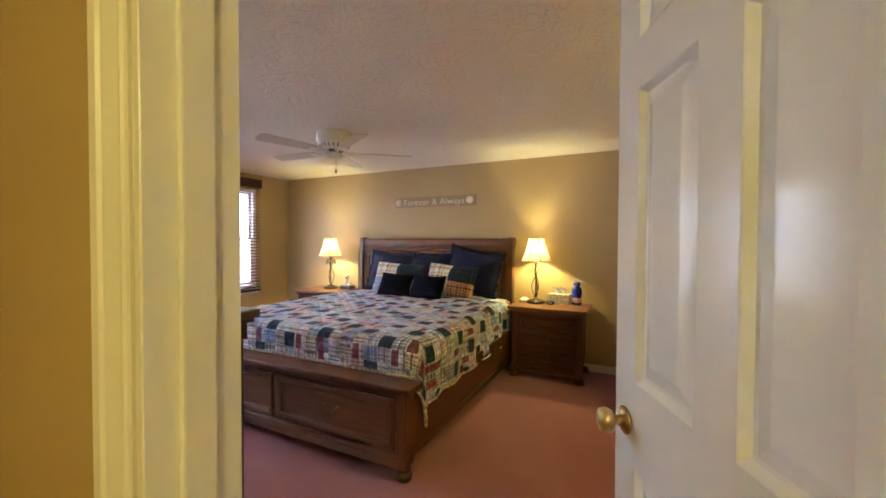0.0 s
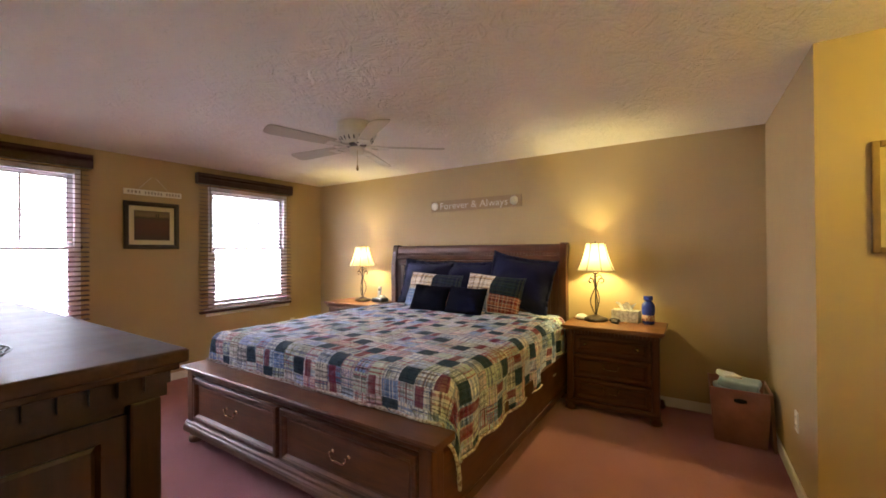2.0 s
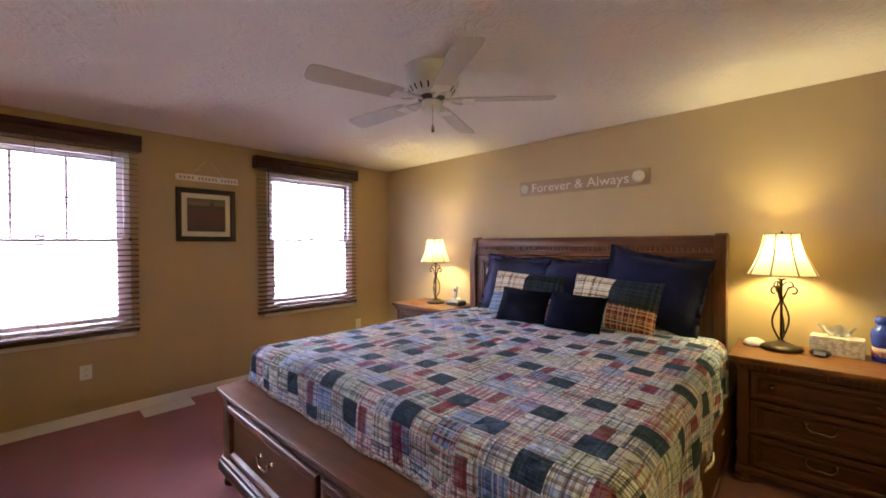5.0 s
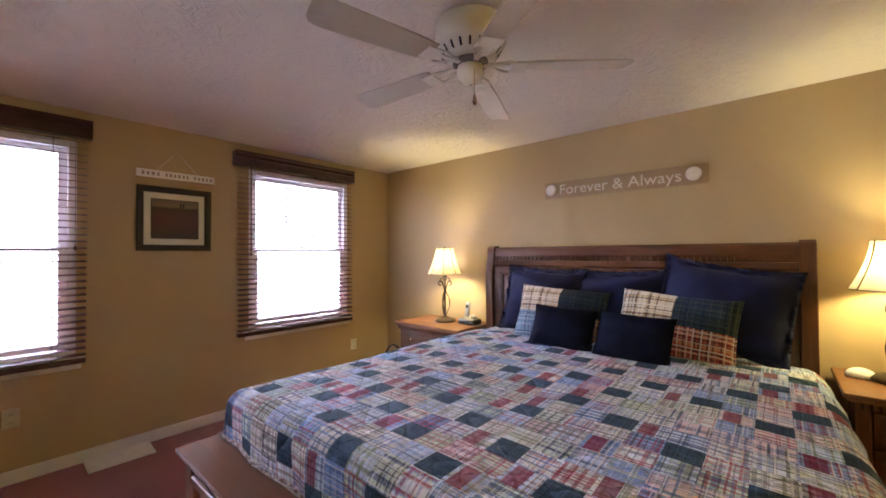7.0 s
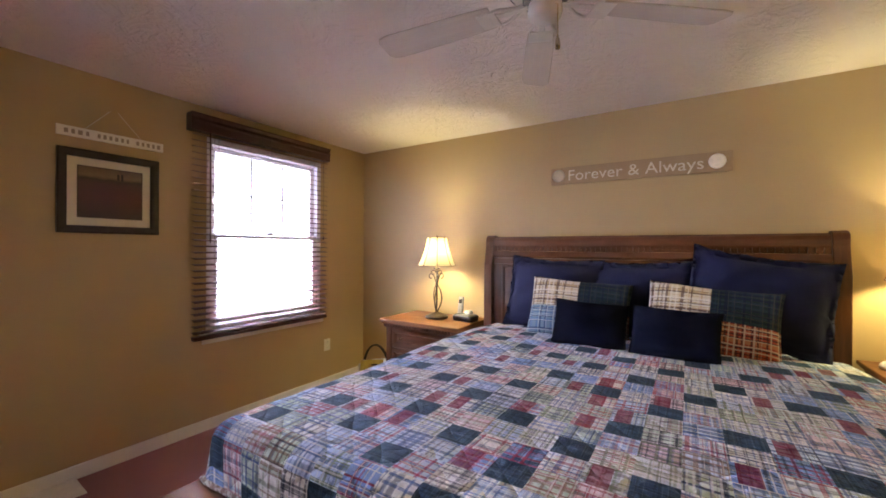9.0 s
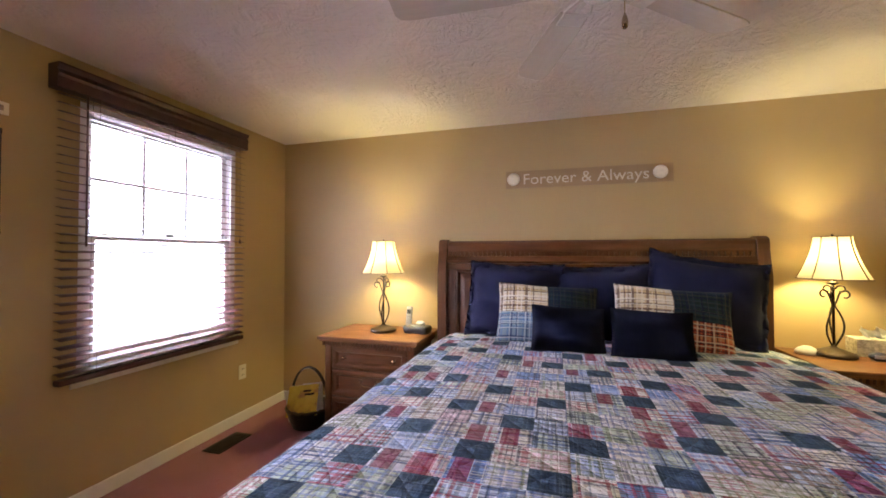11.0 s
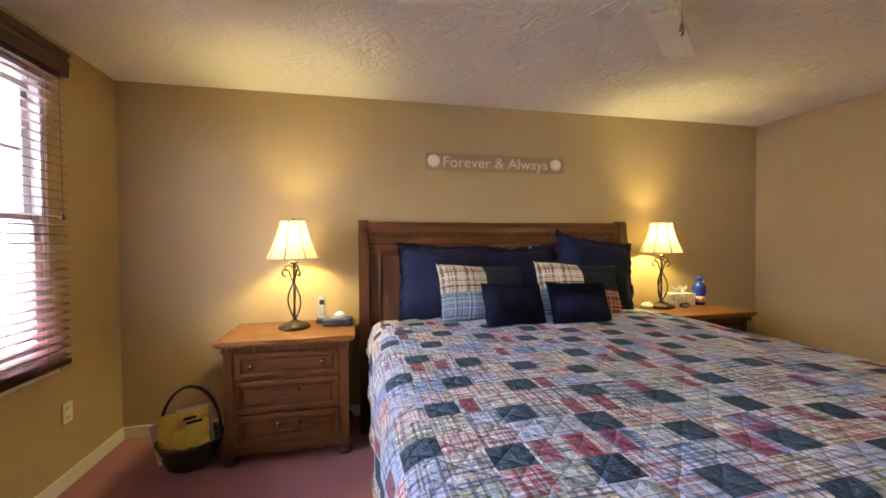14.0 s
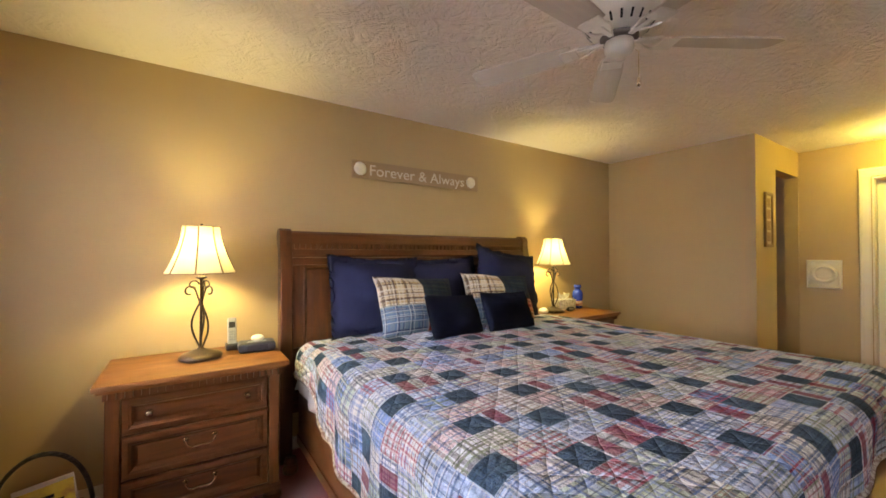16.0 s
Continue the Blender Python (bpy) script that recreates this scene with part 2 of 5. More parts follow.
def plaid_into(n, u, v, rnd, base, c1, c2, c3, freq=34.0, bold=1.0):
    """Woven bands in two directions, offset by a random number."""
    def band(co, k, f, lo, most):
        w = n.t.nodes.new("ShaderNodeTexNoise")
        w.noise_dimensions = "1D"
        n.link(n.math("MULTIPLY_ADD", rnd, 61.0 + k, n.math("MULTIPLY", co, f)), w.inputs["W"])
        w.inputs["Scale"].default_value, w.inputs["Detail"].default_value = 1.0, 1.0
        return n.math("MULTIPLY", n.math("GREATER_THAN", w.outputs[0], lo), min(0.92, most * bold))
    c = n.mix(band(u, 3.1, freq, 0.56, 0.52), base, c1)
    c = n.mix(band(v, 17.7, freq, 0.56, 0.60), c, c1)
    c = n.mix(band(u, 29.3, freq * 1.5, 0.59, 0.62), c, c2)
    c = n.mix(band(v, 41.9, freq * 1.5, 0.58, 0.70), c, c2)
    c = n.mix(band(u, 53.3, freq * 2.2, 0.64, 0.55), c, c3)
    return n.mix(band(v, 67.1, freq * 2.2, 0.64, 0.60), c, c3)


PATCH = 0.106


def quilt_material():
    n = Nodes("patchwork_madras_quilt", 0.92, 0, 0.15)
    u, v = uv_parts(n)
    i, j = n.math("FLOOR", n.math("DIVIDE", u, PATCH)), n.math("FLOOR", n.math("DIVIDE", v, PATCH))
    cell = n.node("ShaderNodeCombineXYZ", (i, 0), (j, 1)).outputs[0]
    def rnd(k):
        w = n.t.nodes.new("ShaderNodeTexWhiteNoise")
        w.noise_dimensions = "4D"
        n.link(cell, w.inputs["Vector"])
        w.inputs["W"].default_value = k
        return w.outputs[0]
    def palette(k, cols):
        r = n.ramp(rnd(k), [(q / len(cols), c) for q, c in enumerate(cols)])
        r.node.color_ramp.interpolation = "CONSTANT"
        return r
    cream, red = (0.86, 0.84, 0.84), (0.36, 0.02, 0.06)
    blue, navy, green = (0.09, 0.16, 0.40), (0.020, 0.032, 0.075), (0.20, 0.25, 0.15)
    base = palette(1.0, [(0.86, 0.87, 0.92), (0.84, 0.88, 0.97), (0.68, 0.78, 0.96), (0.30, 0.44, 0.80), cream, (0.58, 0.70, 0.94), (0.84, 0.68, 0.76), (0.64, 0.74, 0.68)])
    c1 = palette(2.0, [(0.10, 0.17, 0.44), (0.15, 0.12, 0.16), (0.34, 0.46, 0.72), navy, (0.38, 0.06, 0.10), (0.16, 0.26, 0.56), (0.10, 0.13, 0.24), (0.34, 0.40, 0.30)])
    c2 = palette(3.0, [red, blue, green, navy, (0.30, 0.20, 0.16), (0.42, 0.05, 0.10), blue, (0.30, 0.40, 0.66)])
    c3 = palette(4.0, [(0.92, 0.92, 0.94), (0.88, 0.88, 0.90), (0.90, 0.90, 0.92), navy, (0.92, 0.92, 0.94), cream, (0.85, 0.86, 0.86), (0.88, 0.88, 0.92)])
    c = plaid_into(n, u, v, rnd(5.0), base, c1, c2, c3, 46.0)
    k = n.math("FLOORED_MODULO", n.math("SUBTRACT", n.math("MULTIPLY", i, 2.0), j), 5.0)
    is_navy = n.math("MULTIPLY", n.math("LESS_THAN", k, 0.5), n.math("GREATER_THAN", rnd(6.0), 0.14))
    navy_base = n.mix(rnd(8.0), (0.012, 0.028, 0.058), (0.050, 0.095, 0.165))
    navy_tone = plaid_into(n, u, v, rnd(9.0), navy_base, (0.035, 0.070, 0.130), (0.008, 0.018, 0.032), (0.10, 0.15, 0.20), 70.0)
    navy_tone = n.mix(n.math("MULTIPLY", n.noise(60, 4), 0.40), navy_tone, (0.07, 0.12, 0.19))
    c = n.mix(is_navy, c, navy_tone)
    fu = n.math("FRACT", n.math("DIVIDE", u, PATCH))
    half = n.math("MULTIPLY", n.math("GREATER_THAN", fu, 0.12), n.math("LESS_THAN", fu, 0.62))
    is_red = n.math("MULTIPLY", n.math("MULTIPLY", n.math("GREATER_THAN", rnd(7.0), 0.86), half), n.math("SUBTRACT", 1.0, is_navy))
    c = n.mix(n.math("MULTIPLY", is_red, 0.80), c, (0.21, 0.006, 0.036))
    n.colour(c)
    # stitched diagonals and patch seams
    def groove(co, p):
        return n.math("ABSOLUTE", n.math("SINE", n.math("MULTIPLY", co, math.pi / p)))
    slack = n.math("MULTIPLY", n.noise(7, 3), 0.05)
    d1, d2 = groove(n.math("ADD", n.math("ADD", u, v), slack), PATCH), groove(n.math("ADD", n.math("SUBTRACT", u, v), slack), PATCH)
    s1, s2 = groove(u, PATCH), groove(v, PATCH)
    puff = n.math("POWER", n.math("MULTIPLY", n.math("MULTIPLY", d1, d2), n.math("MULTIPLY_ADD", n.math("MULTIPLY", s1, s2), 0.5, 0.5)), 0.4)
    h = n.math("ADD", n.math("MULTIPLY", puff, 1.6), n.math("ADD", n.math("MULTIPLY", n.noise(48, 4), 1.7), n.math("MULTIPLY", n.noise(11, 3), 1.2)))
    return n.bump(h, 1.0, 0.017).m


QUILT = quilt_material()


def sham_material():
    """Four large plaid squares: cream, dark green, blue, red."""
    n = Nodes("four_patch_plaid_sham", 0.9, 0, 0.15)
    u, v = uv_parts(n)
    right, top = n.math("GREATER_THAN", u, 0.5), n.math("GREATER_THAN", v, 0.47)
    def pl(k, base, a, b, c):
        return plaid_into(n, u, n.math("MULTIPLY", v, 0.75), n.math("ADD", 0.37, k), base, a, b, c, 21.0, 1.3)
    cream = pl(0.0, (0.66, 0.60, 0.48), (0.50, 0.36, 0.18), (0.10, 0.06, 0.05), (0.75, 0.7, 0.6))
    green = pl(0.31, (0.012, 0.022, 0.024), (0.020, 0.035, 0.045), (0.008, 0.012, 0.03), (0.05, 0.05, 0.04))
    blue = pl(0.57, (0.20, 0.27, 0.33), (0.12, 0.20, 0.34), (0.03, 0.05, 0.13), (0.60, 0.62, 0.62))
    red = pl(0.83, (0.33, 0.07, 0.045), (0.42, 0.20, 0.10), (0.06, 0.02, 0.03), (0.55, 0.45, 0.35))
    n.colour(n.mix(top, n.mix(right, blue, red), n.mix(right, cream, green)))
    return n.bump(n.math("ADD", n.noise(600, 1), n.math("MULTIPLY", n.noise(12, 4), 2.0)), 0.35, 0.003).m


SHAM = sham_material()


def speckle_cloth(name, a, b, scale):
    n = Nodes(name, 0.9, 0, 0.15)
    n.colour(n.ramp(n.noise(scale, 2), [(0.45, a), (0.55, b)]))
    return n.bump(n.noise(500, 1), 0.3, 0.002).m

# ---------- the setting ----------
H = 2.44
XW, XE, YN, YS, YH = -4.90, 0.50, 4.60, 0.40, 0.28   # room faces; YH the hall's side of the south wall
XR, YB = 1.75, 3.14                                  # entry recess: east face, closet wall's face
T = 0.12


def slab(name, x0, y0, z0, x1, y1, z1, material, label, category="wall"):
    return tagged(part(name, bm_box(x0, y0, z0, x1, y1, z1), material), label, category, "", "structure")


def walls(name, boxes, material, label):
    bm = bmesh.new()
    for b in boxes:
        bm_box(*b, bm=bm)
    return tagged(part(name, bm, material), label, "wall", "", "structure")


fl = bmesh.new()
for b in ((XW - 0.16, YH, 2.02, YN + T), (-1.6, -2.1, 1.6, YH), (2.02, YH, 3.8, 3.3)):
    bm_box(b[0], b[1], -0.12, b[2], b[3], 0.0, bm=fl)
tagged(part("floor", fl, CARPET), "rose pink cut pile carpet with soft foot marks", "floor", "", "structure")
cl = bmesh.new()
for b in ((XW - 0.16, YH, 2.02, YN + T), (-1.6, -2.1, 1.6, YH), (2.02, YH, 3.8, 3.3)):
    bm_box(b[0], b[1], H, b[2], b[3], H + 0.12, bm=cl)
tagged(part("ceiling", cl, CEILING), "off-white ceiling with stomped plaster texture", "ceiling", "", "structure")
slab("wall_north", XW - 0.16, YN, 0, XE + 1.4, YN + T, H, WALL, "tan painted wall behind the bed")
WIN = [(0.70, 1.775), (2.925, 4.00)]
Z0, Z1 = 0.76, 2.22
wb, y = [], YH
for a, b in WIN:
    wb += [(XW - 0.16, y, 0, XW, a, H), (XW - 0.16, a, 0, XW, b, Z0), (XW - 0.16, a, Z1, XW, b, H)]
    y = b
wb.append((XW - 0.16, y, 0, XW, YN, H))
walls("wall_west", wb, WALL, "tan painted wall with two window openings")
slab("wall_east", XE, YB, 0, XE + T, YN, H, WALL, "tan painted wall beside the bed")
DX0, DX1, DZ = -0.345, 0.48, 2.12
walls("wall_south", [(XW - 0.16, YH, 0, DX0, YS, H), (DX1, YH, 0, XR + T, YS, H), (DX0, YH, DZ, DX1, YS, H)], WALL, "tan painted wall with the entry doorway")
CX0, CX1, CZ = 1.03, 1.73, 2.17
walls("wall_closet", [(XE + T, YB, 0, CX0, YB + T, H), (CX0, YB, CZ, CX1, YB + T, H), (CX1, YB, 0, 1.90, YB + T, H)], WALL, "tan painted wall with an open closet doorway")
walls("wall_closet_side", [(1.90, YB, 0, 2.02, YN, H)], WALL, "tan painted closet side wall")
BY0, BY1, BZ = 1.84, 2.60, 2.09
walls("wall_entry", [(XR, YS, 0, XR + T, BY0, H), (XR, BY1, 0, XR + T, YB, H), (XR, BY0, BZ, XR + T, BY1, H)], WALL, "tan painted entry wall with a bathroom doorway")
walls("wall_bathroom", [(3.7, 0.4, 0, 3.8, 3.3, H), (XR + T, 0.40, 0, 3.7, 0.5, H), (2.02, 3.2, 0, 3.7, 3.3, H)], WALL, "tan painted bathroom walls")
walls("wall_hall", [(-1.6, -2.0, 0, -1.5, YH, H), (1.5, -2.0, 0, 1.6, YH, H), (-1.6, -2.1, 0, 1.6, -2.0, H)], WALL, "tan painted hallway walls")

# ---------- mouldings and panels ----------
def bm_panel(x0, z0, x1, z1, profile, back=0.0, bm=None):
    """A board facing -y whose face steps in from its edge: profile of (inset, how far proud)."""
    own = bmesh.new()
    rings = []
    for d, p in [(0.0, -back)] + list(profile):
        rings.append([own.verts.new(c) for c in ((x0 + d, -p, z0 + d), (x1 - d, -p, z0 + d), (x1 - d, -p, z1 - d), (x0 + d, -p, z1 - d))])
    for a, b in zip(rings, rings[1:]):
        for k in range(4):
            own.faces.new((a[k], a[(k + 1) % 4], b[(k + 1) % 4], b[k]))
    own.faces.new(rings[-1])
    own.faces.new(rings[0][::-1])
    return merge(bm, own)


DRAWER = [(0.0, 0.016), (0.005, 0.022), (0.026, 0.024), (0.030, 0.021), (0.036, 0.020), (0.046, 0.006), (0.050, 0.003), (0.056, 0.003), (0.060, 0.005)]


# baseboards, each run on its wall
def skirting(name, x0, y0, x1, y1):
    return tagged(part(name, bm_box(x0, y0, 0.0, x1, y1, 0.085, 0.005), TRIM), "white painted wooden baseboard along the carpet", "baseboard", "", "structure")


skirting("baseboard", XW, YN - 0.014, XE, YN)
skirting("baseboard", XW, YS, XW + 0.014, YN - 0.015)
skirting("baseboard", XE - 0.014, YB, XE, YN - 0.015)
skirting("baseboard", XE - 0.013, YB - 0.014, CX0, YB)
skirting("baseboard", XR - 0.014, BY1 + 0.10, XR, YB - 0.001)
skirting("baseboard", XR - 0.014, YS + 0.001, XR, BY0 - 0.10)
skirting("baseboard", XW + 0.015, YS, DX0 - 0.09, YS + 0.014)
skirting("baseboard", DX1 + 0.09, YS, XR - 0.015, YS + 0.014)
skirting("baseboard", -1.5, YH - 0.014, DX0 - 0.10, YH)
skirting("baseboard", DX1 + 0.10, YH - 0.014, 1.5, YH)


# ---------- windows and blinds ----------
def window(name, y0, y1):
    w = thing(name, (XW, (y0 + y1) / 2, Z0), "white vinyl double-hung window with daylight behind", "window", "bedroom windows", "structure")
    h, d = (y1 - y0) / 2, Z1 - Z0
    fr = bmesh.new()
    for a in ((-0.12, -h, 0, -0.002, -h + 0.045, d), (-0.12, h - 0.045, 0, -0.002, h, d), (-0.12, -h + 0.045, d - 0.05, -0.002, h - 0.045, d), (-0.12, -h + 0.045, 0, -0.002, h - 0.045, 0.035)):
        bm_box(*a, 0.003, 1, fr)
    part("window_frame", fr, VINYL, w)
    mid = 0.72
    for z0, z1, x, top in ((0.035, mid + 0.02, -0.045, False), (mid - 0.02, d - 0.05, -0.085, True)):
        s = bmesh.new()
        i = h - 0.045
        for a in ((x, -i, z0, x + 0.035, -i + 0.045, z1), (x, i - 0.045, z0, x + 0.035, i, z1), (x, -i + 0.045, z0, x + 0.035, i - 0.045, z0 + 0.04), (x, -i + 0.045, z1 - 0.04, x + 0.035, i - 0.045, z1)):
            bm_box(*a, 0.004, 1, s)
        sash = part("sash", s, VINYL, w)
        pane = part("pane", bm_box(x + 0.015, -i + 0.04, z0 + 0.035, x + 0.020, i - 0.04, z1 - 0.035), GLASS, sash)
        pane.visible_shadow = False
        if top:
            g = bmesh.new()
            for k in (1, 2):
                yy = -i + 0.045 + (2 * i - 0.09) * k / 3
                bm_box(x + 0.022, yy - 0.010, z0 + 0.04, x + 0.030, yy + 0.010, z1 - 0.04, 0.002, 1, g)
            zz = (z0 + z1) / 2
            bm_box(x + 0.0225, -i + 0.045, zz - 0.010, x + 0.0295, i - 0.045, zz + 0.010, 0.002, 1, g)
            part("window_grille", g, VINYL, sash)
        else:
            part("sash_lock", bm_box(x + 0.008, -0.03, z1 + 0.0005, x + 0.032, 0.03, z1 + 0.016, 0.005), GREY, sash)
    part("window_sill", bm_box(0.0005, -h - 0.05, -0.035, 0.012, h + 0.05, -0.001, 0.004), TRIM, w)
    part("apron", bm_box(0.0, -h - 0.03, -0.105, 0.010, h + 0.03, -0.036, 0.003), TRIM, w)
    return w


for k, (a, b) in enumerate(WIN):
    window("window_%d" % (k + 1), a, b)


def blind(y):
    """A wooden venetian blind, lowered, slats level, hung in front of the wall."""
    b = thing("venetian_blind", (XW, y, 0.70), "dark cherry wooden venetian blind, lowered with level slats", "blind", "venetian blinds")
    hw = 0.605
    out = [(0.002, 1.535), (0.076, 1.535), (0.076, 1.59), (0.083, 1.605), (0.070, 1.63), (0.085, 1.65), (0.085, 1.66), (0.002, 1.66)]
    part("valance", bm_prism(out, "y", -hw - 0.027, hw + 0.027), BLIND, b)
    part("bottom_rail", bm_box(0.022, -hw, 0.0, 0.074, hw, 0.03, 0.006), BLIND, b)
    me = None
    for k in range(33):
        z = 0.055 + 0.0455 * k
        if me is None:
            s = part("slat", bm_prism([(0.036, -0.0012), (0.062, 0.0016), (0.088, -0.0012), (0.088, 0.0014), (0.062, 0.0042), (0.036, 0.0014)], "y", -hw, hw), SLAT, b)
            me = s.data
        else:
            s = new("slat", me)
            s.parent = b
        s.matrix_local = pose(0.048, 0, z, 0, 12, 0) @ pose(-0.062, 0, 0)
    for yy in (-0.44, 0.0, 0.44):
        c = bmesh.new()
        for x in (0.020, 0.076):
            bm_tube([(x, yy, 0.03), (x, yy, 1.54)], 0.0011, 5, c)
        part("ladder_cord", c, BLIND, b)
    part("tilt_wand", bm_tube([(0.088, -hw + 0.10, 0.72), (0.084, -hw + 0.10, 1.54)], 0.005, 8), BLIND, b)
    c = bm_tube([(0.086, hw - 0.06, 0.80), (0.082, hw - 0.06, 1.54)], 0.0014, 5)
    bm_lathe([(0.003, 0.765), (0.009, 0.772), (0.007, 0.79), (0.003, 0.80)], 10, c, (0.086, hw - 0.06))
    part("pull_cord", c, BLIND, b)
    return b


blind(1.215)
blind(3.415)

# bright overcast sky and paler ground seen beyond the windows
def sky_glow():
    m = glow("bright_white_sky", (0.87, 0.885, 1.0), 60.0)
    t = m.node_tree
    co, sep, ramp = t.nodes.new("ShaderNodeTexCoord"), t.nodes.new("ShaderNodeSeparateXYZ"), t.nodes.new("ShaderNodeMapRange")
    ramp.inputs["From Min"].default_value, ramp.inputs["From Max"].default_value = 0.4, 6.5
    ramp.inputs["To Min"].default_value, ramp.inputs["To Max"].default_value = 40.0, 205.0
    t.links.new(co.outputs["Object"], sep.inputs[0])
    t.links.new(sep.outputs[2], ramp.inputs["Value"])
    t.links.new(ramp.outputs[0], [n for n in t.nodes if n.bl_idname == "ShaderNodeEmission"][0].inputs[1])
    return m


sky_card = part("backdrop", bm_box(-9.05, -6, -3.0, -9.0, 12, 9.0), sky_glow())
tagged(sky_card, "bright white overcast sky outside the windows", "sky", "", "structure")


# ---------- doors ----------
def six_panel_leaf(w, h):
    """A moulded leaf from x 0 to w, its seen face at y 0, looking to -y."""
    own = bm_box(0, 0.0145, 0, w, 0.0255, h)
    st, mid = 0.105, 0.10
    cols = [(st, (w - mid) / 2), ((w + mid) / 2, w - st)]
    rows = [(0.24, 0.905), (1.105, 1.79), (1.90, h - 0.09)]
    for ys, flip in ((0.0, False), (0.0255, True)):
        y0, y1 = (ys, ys + 0.0145)
        zs = [0] + [z for r in rows for z in r] + [h]
        for k in range(0, len(zs), 2):
            bm_box(0, y0, zs[k], w, y1, zs[k + 1], 0, 2, own)
        for a, b in rows:
            bm_box(0, y0, a, st, y1, b, 0, 2, own)
            bm_box((w - mid) / 2, y0, a, (w + mid) / 2, y1, b, 0, 2, own)
            bm_box(w - st, y0, a, w, y1, b, 0, 2, own)
    return own, cols, rows


def door(name, m, w, h, label, turned=False):
    d = new(name)
    d.matrix_world = m @ pose(w, 0, 0, 0, 0, 180) if turned else m
    tagged(d, label, "door", "", "structure")
    own, cols, rows = six_panel_leaf(w, h)
    leaf = part("door_leaf", own, DOOR_PAINT, d)
    for a, b in rows:
        for x0, x1 in cols:
            pn = part("door_panel", bm_panel(x0, a, x1, b, [(0.0, 0.0005), (0.003, 0.001), (0.006, -0.001), (0.017, -0.0130), (0.025, -0.0135), (0.058, -0.004), (0.062, -0.0038)], 0.0142), DOOR_PAINT, leaf)
    return d


entry = door("door_1", pose(0.475, 0.42, 0.012, 0, 0, 114), 0.76, 2.09, "white six-panel door standing half open", True)
knob = bm_lathe([(0.001, 0.0), (0.033, 0.001), (0.034, 0.006), (0.022, 0.012), (0.012, 0.016), (0.012, 0.030), (0.024, 0.034), (0.030, 0.045), (0.0265, 0.062), (0.012, 0.068), (0.001, 0.0685)], 28)
bmesh.ops.transform(knob, matrix=pose(0.06, 0, 1.0, 90, 0, 0), verts=knob.verts)
part("door_knob", knob, BRASS, entry, "polished brass door knob", True)
knob = bm_lathe([(0.001, 0.0), (0.033, 0.001), (0.034, 0.006), (0.022, 0.012), (0.012, 0.016), (0.012, 0.030), (0.024, 0.034), (0.030, 0.045), (0.0265, 0.062), (0.012, 0.068), (0.001, 0.0685)], 28)
bmesh.ops.transform(knob, matrix=pose(0.06, 0.040, 1.0, -90, 0, 0), verts=knob.verts)
part("door_knob", knob, BRASS, entry, "polished brass door knob", True)
part("latch_plate", bm_box(-0.0015, 0.008, 0.972, -0.0002, 0.032, 1.03), BRASS, entry)
for z in (0.22, 1.05, 1.86):
    part("hinge", bm_tube([(0.764, 0.004, z - 0.045), (0.764, 0.004, z + 0.045)], 0.0055, 10), BRASS, entry)
bath_door = door("door_2", pose(XR + 0.10, BY1 - 0.022, 0.012, 0, 0, -64), 0.70, 2.05, "white panelled bathroom door left ajar")


def casing_profile(w=0.072):
    return [(0, 0), (w, 0), (w, 0.017), (w - 0.006, 0.019), (w - 0.020, 0.018), (w - 0.024, 0.014), (w - 0.030, 0.0145), (0.016, 0.010), (0.010, 0.011), (0.006, 0.008), (0.0, 0.007)]


def casing_x(name, x0, x1, top, y, side):
    """Casing of an opening in a wall along x, on the face y, standing out to side."""
    t = thing(name, ((x0 + x1) / 2, y, 0), "white painted moulded door casing", "door casing", "", "structure")
    cx = (x0 + x1) / 2
    g = 0.006
    for s, x in ((-1, x0 - g), (1, x1 + g)):
        part("side_casing", bm_prism([(x - cx + s * u, side * v) for u, v in casing_profile()], "z", 0.0, top + g), TRIM, t)
    part("head_casing", bm_prism([(side * v, top + g + u) for u, v in casing_profile()], "x", x0 - cx - 0.078, x1 - cx + 0.078), TRIM, t)


def casing_y(name, y0, y1, top, x, side):
    t = thing(name, (x, (y0 + y1) / 2, 0), "white painted moulded door casing", "door casing", "", "structure")
    cy = (y0 + y1) / 2
    g = 0.006
    for s, y in ((-1, y0 - g), (1, y1 + g)):
        part("side_casing", bm_prism([(side * v, y - cy + s * u) for u, v in casing_profile(0.08)], "z", 0.0, top + g), TRIM, t)
    part("head_casing", bm_prism([(side * v, top + g + u) for u, v in casing_profile(0.08)], "y", y0 - cy - 0.086, y1 - cy + 0.086), TRIM, t)


casing_x("door_casing", DX0, DX1, DZ, YH, -1)
casing_x("door_casing", DX0, DX1, DZ, YS, 1)
casing_y("door_casing", BY0, BY1, BZ, XR, -1)
j = bmesh.new()
for a in ((DX0 + 0.0005, YH - 0.006, 0, DX0 + 0.016, YS + 0.006, DZ - 0.016), (DX1 - 0.016, YH - 0.006, 0, DX1 - 0.0005, YS + 0.006, DZ - 0.016), (DX0 + 0.0005, YH - 0.006, DZ - 0.0155, DX1 - 0.0005, YS + 0.006, DZ - 0.0005)):
    bm_box(*a, 0.0015, 1, j)
jamb = tagged(part("door_jamb", j, TRIM), "white painted door jamb with a stop", "door jamb", "", "structure")
st = bmesh.new()
